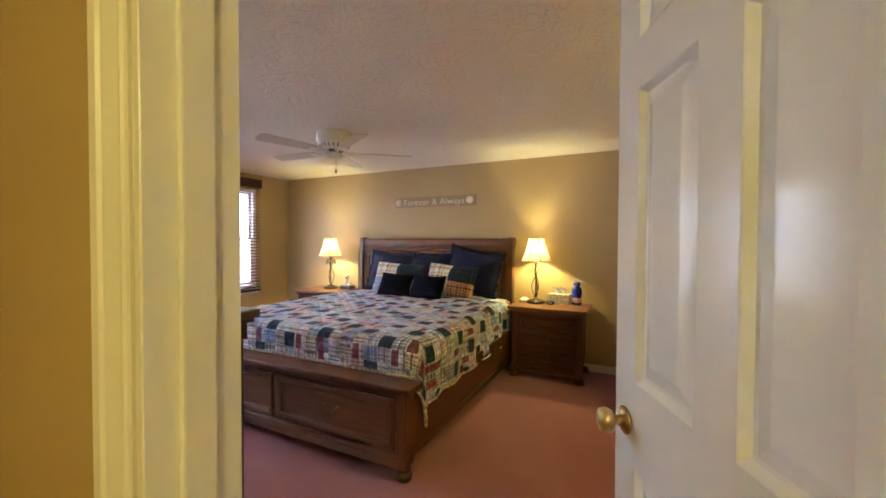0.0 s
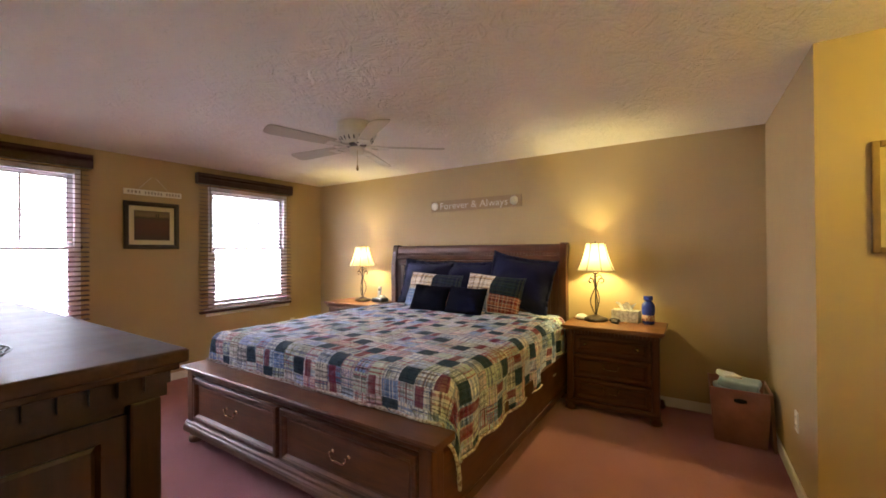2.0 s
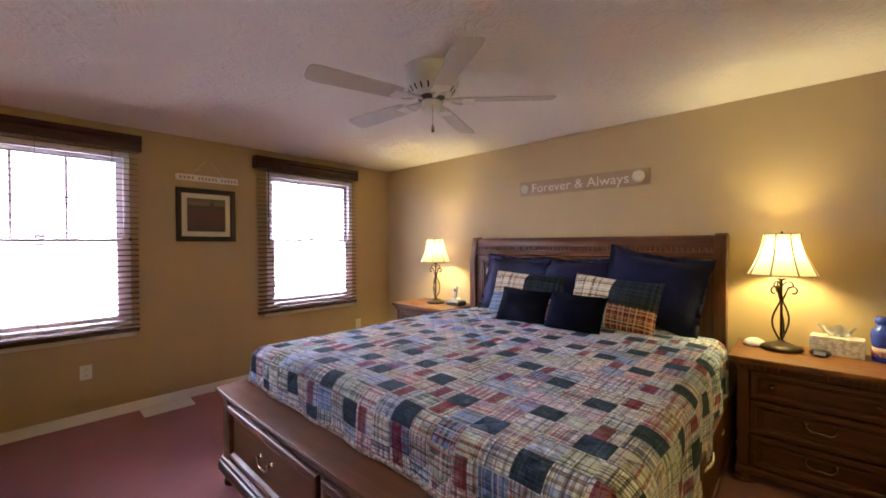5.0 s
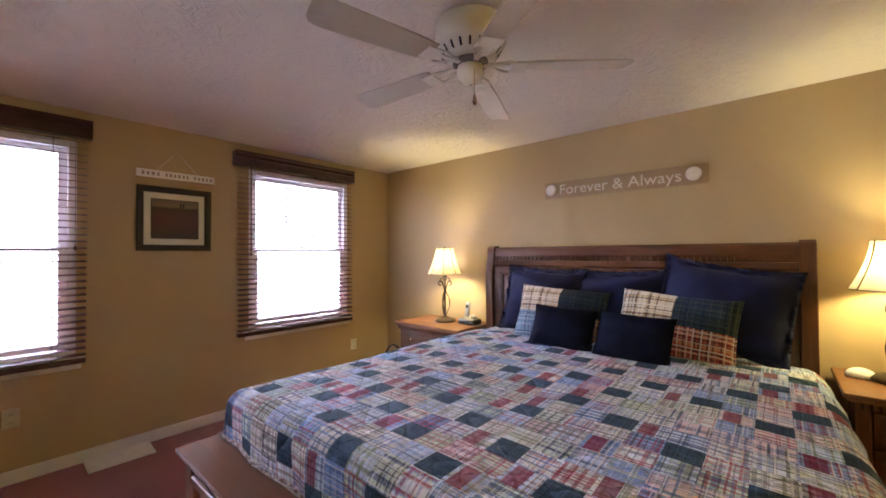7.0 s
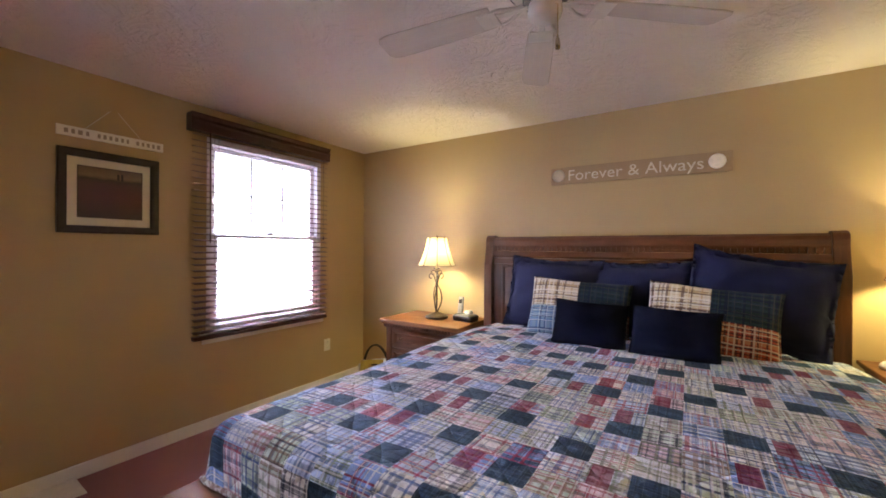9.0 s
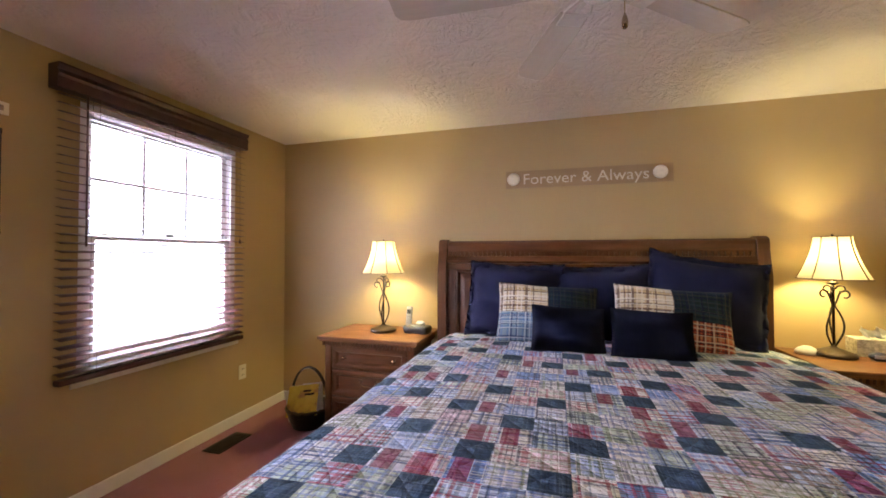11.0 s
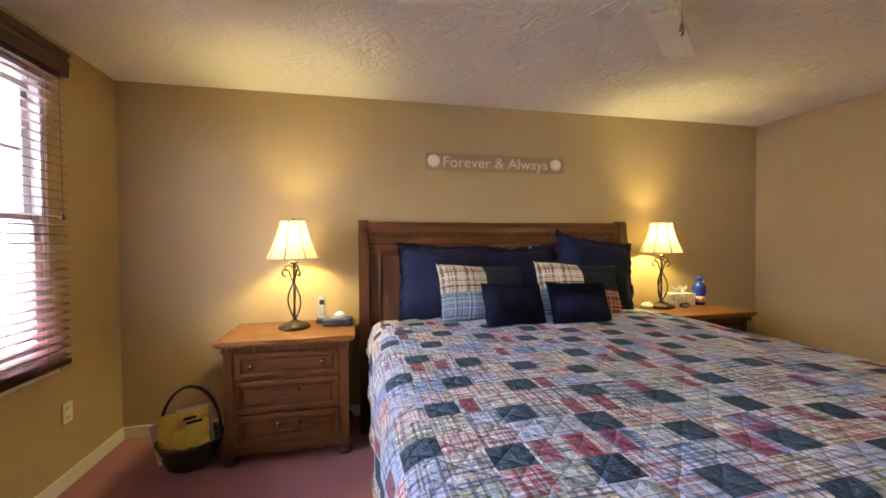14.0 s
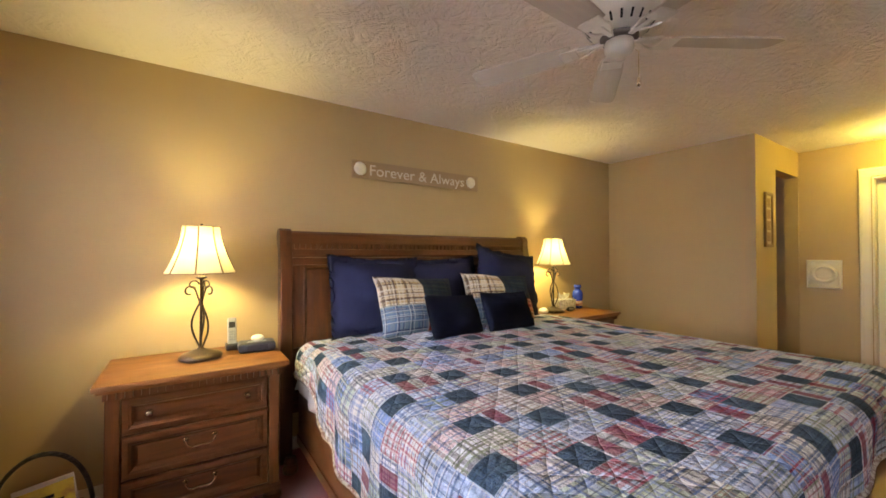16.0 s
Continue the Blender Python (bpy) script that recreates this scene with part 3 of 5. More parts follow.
for a in ((DX0 + 0.016, YH + 0.035, 0, DX0 + 0.027, YH + 0.082, DZ - 0.027), (DX1 - 0.027, YH + 0.035, 0, DX1 - 0.016, YH + 0.082, DZ - 0.027), (DX0 + 0.016, YH + 0.035, DZ - 0.027, DX1 - 0.016, YH + 0.082, DZ - 0.016)):
    bm_box(*a, 0.004, 2, st)
part("door_stop", st, TRIM, jamb)
j = bmesh.new()
for a in ((XR - 0.006, BY0 + 0.0005, 0, XR + T + 0.006, BY0 + 0.016, BZ - 0.016), (XR - 0.006, BY1 - 0.016, 0, XR + T + 0.006, BY1 - 0.0005, BZ - 0.016), (XR - 0.006, BY0 + 0.0005, BZ - 0.0155, XR + T + 0.006, BY1 - 0.0005, BZ - 0.0005)):
    bm_box(*a, 0.0015, 1, j)
tagged(part("door_jamb", j, TRIM), "white painted bathroom door jamb", "door jamb", "", "structure")


# ---------- outlets, registers ----------
def outlet(m, double=True):
    o = new("wall_outlet")
    o.matrix_world = m
    tagged(o, "ivory plastic duplex outlet plate on the wall", "outlet", "wall outlets")
    part("cover_plate", bm_box(-0.037, -0.007, -0.058, 0.037, 0.0, 0.058, 0.003), PLASTIC, o)
    for z in (-0.024, 0.024):
        r = part("receptacle", bm_box(-0.017, -0.010, z - 0.014, 0.017, -0.006, z + 0.014, 0.003), PLASTIC, o)
        s = bmesh.new()
        for x in (-0.007, 0.007):
            bm_box(x - 0.0013, -0.0108, z - 0.006, x + 0.0013, -0.0099, z + 0.006, 0, 2, s)
        part("slot", s, SHADOW_GAP, r)


outlet(pose(XW, 1.48, 0.41, 0, 0, 90))
outlet(pose(XW, 4.085, 0.41, 0, 0, 90))
outlet(pose(XE, 3.57, 0.41, 0, 0, -90))

reg = thing("floor_register", (-4.71, 3.76, 0), "dark brown metal floor register in the carpet", "floor vent")
part("rim", bm_box(-0.075, -0.15, 0.0, 0.075, 0.15, 0.008, 0.003), IRON, reg)
for k in range(13):
    part("louvre", bm_box(-0.055, -0.132 + 0.0205 * k, 0.008, 0.055, -0.120 + 0.0205 * k, 0.013, 0.001, 1), IRON, reg)
mat_w = thing("register_deflector", (-4.78, 2.0, 0), "clear white plastic air deflector over a floor vent", "air deflector")
part("shell", bm_prism([(-0.12, 0.0), (0.11, 0.0), (0.11, 0.005), (0.02, 0.012), (-0.06, 0.02), (-0.10, 0.02)], "y", -0.185, 0.185, None, 0.002), PAPER, mat_w)

# ---------- drawer hardware ----------
def bm_bail(w=0.122):
    """A bail pull facing -y, centred on the origin: two posts and a drooping handle."""
    b = bmesh.new()
    for s in (-1, 1):
        own = bm_lathe([(0.001, 0.0), (0.013, 0.001), (0.012, 0.004), (0.005, 0.006), (0.005, 0.018), (0.008, 0.022), (0.005, 0.028), (0.001, 0.029)], 12)
        bmesh.ops.transform(own, matrix=pose(s * w / 2, 0, 0.012, 90, 0, 0), verts=own.verts)
        merge(b, own)
    pts = []
    for k in range(17):
        a = math.pi * k / 16
        x = -w / 2 * math.cos(a)
        pts.append((x, -0.020 - 0.006 * math.sin(a), 0.012 - 0.040 * math.sin(a) ** 0.8 + 0.016 * max(0.0, math.cos(2 * (a - math.pi / 2)) - 0.4)))
    bm_tube(pts, lambda f: 0.0046 + 0.0030 * math.sin(math.pi * f) ** 4, 8, b)
    return b


def bm_knob():
    own = bm_lathe([(0.001, 0.0), (0.014, 0.001), (0.012, 0.004), (0.006, 0.007), (0.006, 0.014), (0.013, 0.020), (0.015, 0.026), (0.011, 0.031), (0.001, 0.033)], 16)
    bmesh.ops.transform(own, matrix=pose(0, 0, 0, 90, 0, 0), verts=own.verts)
    return own


BAIL = part("scrap_bail", bm_bail(), DARK_BRASS, None, "", True)
KNOB = part("scrap_knob", bm_knob(), DARK_BRASS, None, "", True)
BAIL_MESH, KNOB_MESH = BAIL.data, KNOB.data
bpy.data.objects.remove(BAIL)
bpy.data.objects.remove(KNOB)


def fitting(name, mesh, parent, place):
    ob = new(name, mesh)
    ob.parent, ob.location = parent, place
    ob["label"] = "antique brass " + name.replace("_", " ")
    return ob


def bun_foot(parent, x, y, r=0.045, h=0.095):
    b = bm_lathe([(r * 0.62, 0.0), (r * 0.92, h * 0.08), (r, h * 0.28), (r * 0.92, h * 0.46), (r * 0.66, h * 0.55), (r * 0.60, h * 0.60), (r * 0.86, h * 0.68), (r * 0.86, h * 0.76), (r * 0.68, h * 0.82), (r * 0.72, h)], 24)
    f = part("bun_foot", b, WOOD_Z, parent, "", True)
    f.location = (x, y, 0)


def bm_dentils(x0, x1, z0, z1, y, depth, pitch=0.024, bm=None, along="x"):
    b = bm if bm is not None else bmesh.new()
    n = int((x1 - x0) / pitch)
    for k in range(n):
        c = x0 + (k + 0.5) * (x1 - x0) / n
        if along == "x":
            bm_box(c - pitch * 0.27, y - depth, z0, c + pitch * 0.27, y, z1, 0, 2, b)
        else:
            bm_box(y, c - pitch * 0.3, z0, y + depth, c + pitch * 0.3, z1, 0, 2, b)
    return b


# ---------- bed ----------
BX0, BX1 = -3.244, -0.972      # outer faces of the footboard
bed = thing("storage_bed", (-2.15, 3.2, 0), "dark oak king sleigh bed with two footboard drawers", "bed")
O = Vector((-2.15, 3.2, 0))


def bedpart(name, bm, material, parent=None, smooth=False):
    bmesh.ops.translate(bm, vec=-O, verts=bm.verts)
    return part(name, bm, material, parent or bed, "", smooth)


# sleigh headboard
HX0, HX1 = -3.31, -1.06
side_profile = [(4.415, 0.0), (4.515, 0.0), (4.515, 1.30), (4.530, 1.36), (4.560, 1.41), (4.572, 1.45), (4.560, 1.485), (4.530, 1.502), (4.490, 1.502), (4.462, 1.485), (4.452, 1.45), (4.455, 1.41), (4.440, 1.34), (4.420, 1.25)]
for x in (HX0, HX1 - 0.075):
    bedpart("headboard_post", bm_prism(side_profile, "x", x, x + 0.075, None, 0.004), WOOD_Z)
roll = [(4.47, 1.385), (4.50, 1.385), (4.53, 1.40), (4.550, 1.425), (4.556, 1.455), (4.545, 1.478), (4.525, 1.488), (4.495, 1.488), (4.472, 1.474), (4.463, 1.45), (4.463, 1.415)]
bedpart("crest_rail", bm_prism(roll, "x", HX0 + 0.0755, HX1 - 0.0755), WOOD_X)
bedpart("dentil_strip", bm_dentils(HX0 + 0.08, HX1 - 0.08, 1.371, 1.402, 4.463, 0.015, 0.036, bm_box(HX0 + 0.0755, 4.463, 1.368, HX1 - 0.0755, 4.49, 1.3845)), WOOD_X)
bedpart("upper_rail", bm_prism([(4.462, 1.31), (4.448, 1.315), (4.440, 1.33), (4.446, 1.345), (4.455, 1.367), (4.495, 1.367), (4.495, 1.31)], "x", HX0 + 0.0755, HX1 - 0.0755), WOOD_X)
bedpart("lower_rail", bm_box(HX0 + 0.0755, 4.452, 0.30, HX1 - 0.0755, 4.495, 0.72, 0.004), WOOD_X)
bedpart("frame_rail", bm_box(HX0 + 0.0755, 4.452, 1.262, HX1 - 0.0755, 4.495, 1.309, 0.004), WOOD_X)
xs = [HX0 + 0.0755, HX0 + 0.145, -2.60, -2.53, -1.84, -1.77, HX1 - 0.145, HX1 - 0.0755]
for k in range(0, 8, 2):
    bedpart("stile", bm_box(xs[k], 4.452, 0.721, xs[k + 1], 4.495, 1.261, 0.003), WOOD_Z)
for k in (1, 3, 5):
    b = bm_panel(xs[k], 0.721, xs[k + 1], 1.261, [(0.0, 0.0), (0.006, 0.004), (0.014, 0.006), (0.022, 0.0), (0.028, -0.010), (0.07, -0.002), (0.075, -0.002)], 0.03)
    bmesh.ops.translate(b, vec=(0, 4.458, 0), verts=b.verts)
    bedpart("headboard_panel", b, WOOD_Z)
# rails and platform
for x0, x1 in ((-3.20, -3.165), (-1.04, -1.005)):
    bedpart("side_rail", bm_box(x0, 2.06, 0.12, x1, 4.414, 0.47, 0.005), WOOD_Y)
    bedpart("rail_moulding", bm_box(x0 - (0.010 if x0 < -2 else -0.0352), 2.06, 0.12, x1 + (0.010 if x0 > -2 else -0.0352), 4.414, 0.175, 0.004), WOOD_Y)
bedpart("platform", bm_box(-3.164, 2.06, 0.36, -1.041, 4.414, 0.42), WOOD_X)
# footboard
F0, F1 = BX0 + 0.02, BX1 - 0.02
bedpart("footboard_body", bm_box(F0 + 0.075, 1.975, 0.11, F1 - 0.075, 2.055, 0.54, 0.003), WOOD_X)
for x in (F0, F1 - 0.075):
    bedpart("foot_post", bm_box(x, 1.955, 0.095, x + 0.075, 2.055, 0.54, 0.006), WOOD_Z)
led = [(1.930, 0.578), (1.925, 0.570), (1.927, 0.560), (1.940, 0.553), (1.948, 0.541), (2.10, 0.541), (2.10, 0.578)]
bedpart("ledge", bm_prism(led, "x", BX0 - 0.015, BX1 + 0.015), WOOD_X)
bedpart("frieze", bm_prism([(1.948, 0.5405), (1.950, 0.530), (1.956, 0.518), (1.965, 0.508), (1.9745, 0.503), (1.9745, 0.5405)], "x", F0 + 0.0755, F1 - 0.0755), WOOD_X)
base = [(1.930, 0.095), (1.930, 0.125), (1.936, 0.140), (1.945, 0.146), (1.948, 0.160), (1.958, 0.168), (1.974, 0.170), (1.974, 0.095)]
bedpart("base_moulding", bm_prism(base, "x", F0 - 0.012, F1 + 0.012), WOOD_X)
mid = (BX0 + BX1) / 2
for a, b in ((F0 + 0.085, mid - 0.018), (mid + 0.018, F1 - 0.085)):
    d = bm_panel(a, 0.182, b, 0.492, DRAWER)
    bmesh.ops.translate(d, vec=(0, 1.974, 0), verts=d.verts)
    dr = bedpart("drawer", d, WOOD_X)
    fitting("bail_pull", BAIL_MESH, dr, Vector(((a + b) / 2, 1.968, 0.345)) - O)
for x in (F0 + 0.038, F1 - 0.038):
    bun_foot(bed, x - O.x, 2.0 - O.y, 0.052, 0.095)
for x in (HX0 + 0.038, HX1 - 0.038):
    bun_foot(bed, x - O.x, 4.30 - O.y, 0.045, 0.095)

ZT = 0.80   # top of the quilt
mattress = thing("mattress", (-2.125, 3.25, 0.42), "white king mattress under the quilt", "mattress")
b = bm_box(-1.005, -1.10, 0.0, 1.005, 1.13, ZT - 0.03 - 0.42, 0.05, 3)
part("mattress_body", b, SHEET, mattress, "", True)


# ---------- quilt ----------
def drape(d, r):
    """Outward and downward run of cloth that goes d past an edge of radius r."""
    if d <= 0:
        return 0.0, 0.0
    q = r * math.pi / 2
    if d < q:
        return r * math.sin(d / r), r * (1 - math.cos(d / r))
    return r, r + d - q


def quilt():
    x0, xr, y0, y1 = -3.135, -1.075, 2.185, 4.33
    left, right, front = 0.47, 0.44, 0.30
    nu, nv = 128, 108
    bm = bmesh.new()
    uv = bm.loops.layers.uv.new("cloth")
    cloth, grid = {}, []
    for j in range(nv + 1):
        row = []
        for i in range(nu + 1):
            s = x0 - left + (xr - x0 + left + right) * i / nu
            t = y0 - front + (y1 - y0 + front) * j / nv
            x1 = xr - 0.055 * max(0.0, (t - y0) / (y1 - y0))
            a = max(x0 - s, s - x1, 0.0)
            sx = -1 if s < x0 else 1
            if s < x0:
                k_ = min(1.0, max(0.0, (t - 3.35) / 0.8))
                a *= 1 - 0.52 * k_ * k_ * (3 - 2 * k_)
            b = max(y0 - t, 0.0)
            wob = noise.noise(Vector((s * 2.1, t * 2.1, 3.0)))
            fine = noise.noise(Vector((s * 7.0, t * 7.0, 9.0)))
            cx, cy = min(max(s, x0), x1), max(t, y0)
            r = 0.085
            if a > 0 and b > 0:
                d = math.hypot(a, b)
                phi = math.atan2(b, a)
                o, dn = drape(d, r)
                o += 0.045 * math.sin(2 * phi) ** 2 * min(1.0, d / 0.3)
                side_on = 0.45 if sx > 0 else 0.8
                px, py = cx + sx * o * (0.35 + 0.65 * math.cos(phi)), cy - o * math.sin(phi) * (side_on if phi < 1.0 else side_on + (1 - side_on) * (phi - 1.0) / 0.5708)
                z = ZT - dn * (1.08 if sx > 0 else 0.95)
            elif a > 0:
                o, dn = drape(a, r)
                fold = 0.016 * math.sin(t * 17 + 2.2 * wob) * min(1.0, dn / 0.2)
                px, py, z = cx + sx * (o + fold * 0.8 + (0.030 if sx < 0 else 0.012) * min(1.0, dn / 0.12)), cy, ZT - dn
            elif b > 0:
                o, dn = drape(b, r)
                fold = 0.010 * math.sin(s * 15 + 2.0 * wob) * min(1.0, dn / 0.2)
                px, py, z = cx, cy - o - fold, ZT - dn
            else:
                px, py, z = cx, cy, ZT
            e = min(1.0, max(0.0, min(cx - x0, x1 - cx) / 0.35))
            z += 0.014 * e + 0.011 * wob + 0.004 * fine
            if cy > 4.0:
                z -= 0.02 * (cy - 4.0) / 0.33
            if py < 2.11 and z < 0.592 and BX0 - 0.02 < px < BX1 + 0.02:
                z = 0.592 + 0.004 * fine
                py = max(py, 2.02)
            v = bm.verts.new((px + 2.12, py - 3.2, z - ZT))
            cloth[v] = (s + 10, t + 10)
            row.append(v)
        grid.append(row)
    for j in range(nv):
        for i in range(nu):
            f = bm.faces.new((grid[j][i], grid[j][i + 1], grid[j + 1][i + 1], grid[j + 1][i]))
            for lp in f.loops:
                lp[uv].uv = cloth[lp.vert]
    hem = [v.co.copy() for v in [r[0] for r in grid[::-1]] + grid[0][1:] + [r[-1] for r in grid[1:]]]
    q = thing("quilt", (-2.12, 3.2, ZT), "madras plaid patchwork quilt with navy squares on the bed", "quilt")
    ob = part("patchwork_top", bm, QUILT, q, "", True)
    m = ob.modifiers.new("thickness", "SOLIDIFY")
    m.thickness, m.offset = 0.014, -1
    part("hem_binding", bm_tube([p + Vector((0, 0, -0.004)) for p in hem], 0.010, 6), NAVY_BINDING, q, "plaid bound hem", True)
    return q


NAVY_BINDING = speckle_cloth("plaid_binding", (0.30, 0.22, 0.20), (0.62, 0.58, 0.56), 60)
quilt()


def bed_sheet():
    """White sheet that hangs below the quilt along the side, rumpled at the head."""
    bm = bmesh.new()
    g = []
    for j in range(91):
        y = 2.42 + 1.92 * j / 90
        k = min(1.0, max(0.0, (y - 3.35) / 0.8))
        k = k * k * (3 - 2 * k)
        hem = 0.40 + 0.20 * k
        low = hem - 0.055 - 0.05 * k - 0.014 * math.sin(y * 19) * k - 0.010 * math.sin(y * 7 + 1)
        row = []
        for i in range(15):
            f = i / 14
            z = 0.70 + (low - 0.70) * f
            loose = min(1.0, max(0.0, (hem + 0.02 - z) / 0.08))
            o = 0.073 + loose * (0.010 + 0.016 * k * (1 + math.sin(y * 31 + 4 * f)) + 0.004 * math.sin(y * 57))
            row.append(bm.verts.new((-o, y - 3.4, z - 0.70)))
        g.append(row)
    for j in range(90):
        for i in range(14):
            bm.faces.new((g[j][i], g[j + 1][i], g[j + 1][i + 1], g[j][i + 1]))
    t = thing("bed_sheet", (-3.135, 3.4, 0.70), "rumpled white bed sheet hanging below the quilt", "sheet")
    ob = part("sheet_side", bm, SHEET, t, "", True)
    m = ob.modifiers.new("thickness", "SOLIDIFY")
    m.thickness = 0.004


bed_sheet()


# ---------- pillows ----------
def pillow(name, w, h, d, m, material, label, group, flange=0.0, seed=1, n=26):
    bm = bmesh.new()
    uv = bm.loops.layers.uv.new("cloth")
    co = {}
    sides = []
    for side in (1, -1):
        g = []
        for j in range(n + 1):
            row = []
            for i in range(n + 1):
                a, b = 2 * i / n - 1, 2 * j / n - 1
                edge = i in (0, n) or j in (0, n)
                if side == -1 and edge:
                    row.append(sides[0][j][i])
                    continue
                fa = min(1.0, max(0.0, (1 - abs(a)) * w / 2 - flange) / (w / 2 - flange))
                fb = min(1.0, max(0.0, (1 - abs(b)) * h / 2 - flange) / (h / 2 - flange))
                t = (1 - (1 - fa) ** 3.0) * (1 - (1 - fb) ** 3.0)
                t = t ** 0.62 if t > 0 else 0.0
                wr = noise.noise(Vector((a * 2.2 + seed * 3.7, b * 2.2, side * 1.3)))
                w2 = noise.noise(Vector((a * 6 + seed, b * 6, side * 2.3)))
                pinch = 1 - 0.045 * (1 - b * b) * abs(a) ** 6 - 0.0
                pinch2 = 1 - (0.10 if flange else 0.06) * (1 - a * a) * (1 + 0.5 * wr) * abs(b) ** 4
                y = -side * (d / 2) * t * (1 + 0.16 * wr + 0.05 * w2) + (0.030 * w2 if flange and t == 0 else 0.0)
                v = bm.verts.new((a * w / 2 * pinch, y - 0.02 * wr * abs(b), (b + 1) * h / 2 * 1.0 - (1 - pinch2) * h / 2 * (1 if b > 0 else -1)))
                co[v] = ((a + 1) / 2, (b + 1) / 2)
                row.append(v)
            g.append(row)
        sides.append(g)
        for j in range(n):
            for i in range(n):
                q = (g[j][i], g[j][i + 1], g[j + 1][i + 1], g[j + 1][i])
                f = bm.faces.new(q if side == 1 else q[::-1])
                for lp in f.loops:
                    lp[uv].uv = co[lp.vert]
    ob = part(name, bm, material, None, "", True)
    ob.matrix_world = m
    return tagged(ob, label, "pillow", group)


PZ = 0.785
for x, y, z, roll_, sd in ((-2.70, 4.23, PZ - 0.01, 2, 1), (-2.10, 4.26, PZ - 0.02, -1, 2), (-1.535, 4.185, PZ + 0.04, 9, 3)):
    pillow("euro_pillow", 0.70, 0.575, 0.20, pose(x, y, z, -17, roll_, 0), NAVY, "navy blue square sham leaning on the headboard", "navy shams", 0.045, sd)
for x, y, roll_, yaw, sd in ((-2.46, 4.055, 3, 6, 4), (-1.74, 4.045, 4, -3, 5)):
    pillow("plaid_pillow", 0.66, 0.42, 0.17, pose(x, y, PZ, -24, roll_, yaw), SHAM, "four-patch plaid sham in cream, green, blue and red", "plaid shams", 0.0, sd)
for x, y, roll_, yaw, sd in ((-2.335, 3.82, 2, 3, 6), (-1.895, 3.79, 2, -2, 7)):
    pillow("accent_pillow", 0.43, 0.30, 0.13, pose(x, y, PZ + 0.005, -26, roll_, yaw), NAVY_DARK, "small dark navy rectangular accent pillow on the quilt", "accent pillows", 0.0, sd)

# ---------- nightstands ----------
def nightstand(place):
    W, D, TH = 0.73, 0.50, 0.76
    t = thing("nightstand", place, "dark oak three-drawer nightstand with dentil moulding", "nightstand", "nightstands")
    h = W / 2
    part("body", bm_box(-h + 0.03, 0.022, 0.10, h - 0.03, D, 0.70, 0.003), WOOD_X, t)
    b = bm_box(-h - 0.04, -0.05, TH - 0.026, h + 0.04, D + 0.005, TH, 0.007, 3)
    bm_box(-h - 0.026, -0.036, TH - 0.040, h + 0.026, D + 0.003, TH - 0.0255, 0.004, 2, b)
    part("tabletop", b, LAMPLIT_TOP, t)
    b = bm_box(-h - 0.005, -0.008, 0.682, h + 0.005, D, 0.7195)
    bm_dentils(-h - 0.01, h + 0.01, 0.690, 0.7195, -0.008, 0.024, 0.029, b)
    part("dentil_moulding", b, WOOD_X, t)
    for x in (-h, h - 0.055):
        part("corner_post", bm_box(x, 0.0, 0.095, x + 0.055, 0.06, 0.681, 0.006), WOOD_Z, t)
    for s in (-1, 1):
        b = bm_panel(0.062, 0.16, D - 0.03, 0.64, [(0, 0.0), (0.03, 0.0), (0.036, -0.007), (0.05, -0.004)], 0.005)
        bmesh.ops.transform(b, matrix=Matrix.Translation((s * (h - 0.024), 0, 0)) @ (pose(0, D + 0.03, 0, 0, 0, -90) if s < 0 else pose(0, 0, 0, 0, 0, 90)), verts=b.verts)
        part("side_panel", b, WOOD_Z, t)
    b = bm_prism([(-0.008, 0.06), (-0.008, 0.085), (0.0, 0.094), (0.006, 0.10), (0.05, 0.10), (0.05, 0.06)], "x", -h - 0.006, h + 0.006)
    part("base_rail", b, WOOD_X, t)
    for z0, z1, knobs in ((0.512, 0.678, True), (0.306, 0.502, False), (0.106, 0.296, False)):
        b = bm_panel(-h + 0.058, z0, h - 0.058, z1, DRAWER)
        bmesh.ops.translate(b, vec=(0, 0.022, 0), verts=b.verts)
        d = part("drawer", b, WOOD_X, t)
        zc = (z0 + z1) / 2
        if knobs:
            for x in (-0.205, 0.205):
                fitting("knob", KNOB_MESH, d, (x, 0.016, zc))
        else:
            fitting("bail_pull", BAIL_MESH, d, (0, 0.016, zc + 0.012))
    for x in (-h + 0.03, h - 0.03):
        for y in (0.03, D - 0.04):
            bun_foot(t, x, y, 0.050, 0.062)
    return t


ns = nightstand((-3.745, 4.075, 0))
copy_thing(ns, pose(-0.600, 4.075, 0))
NT = 0.761


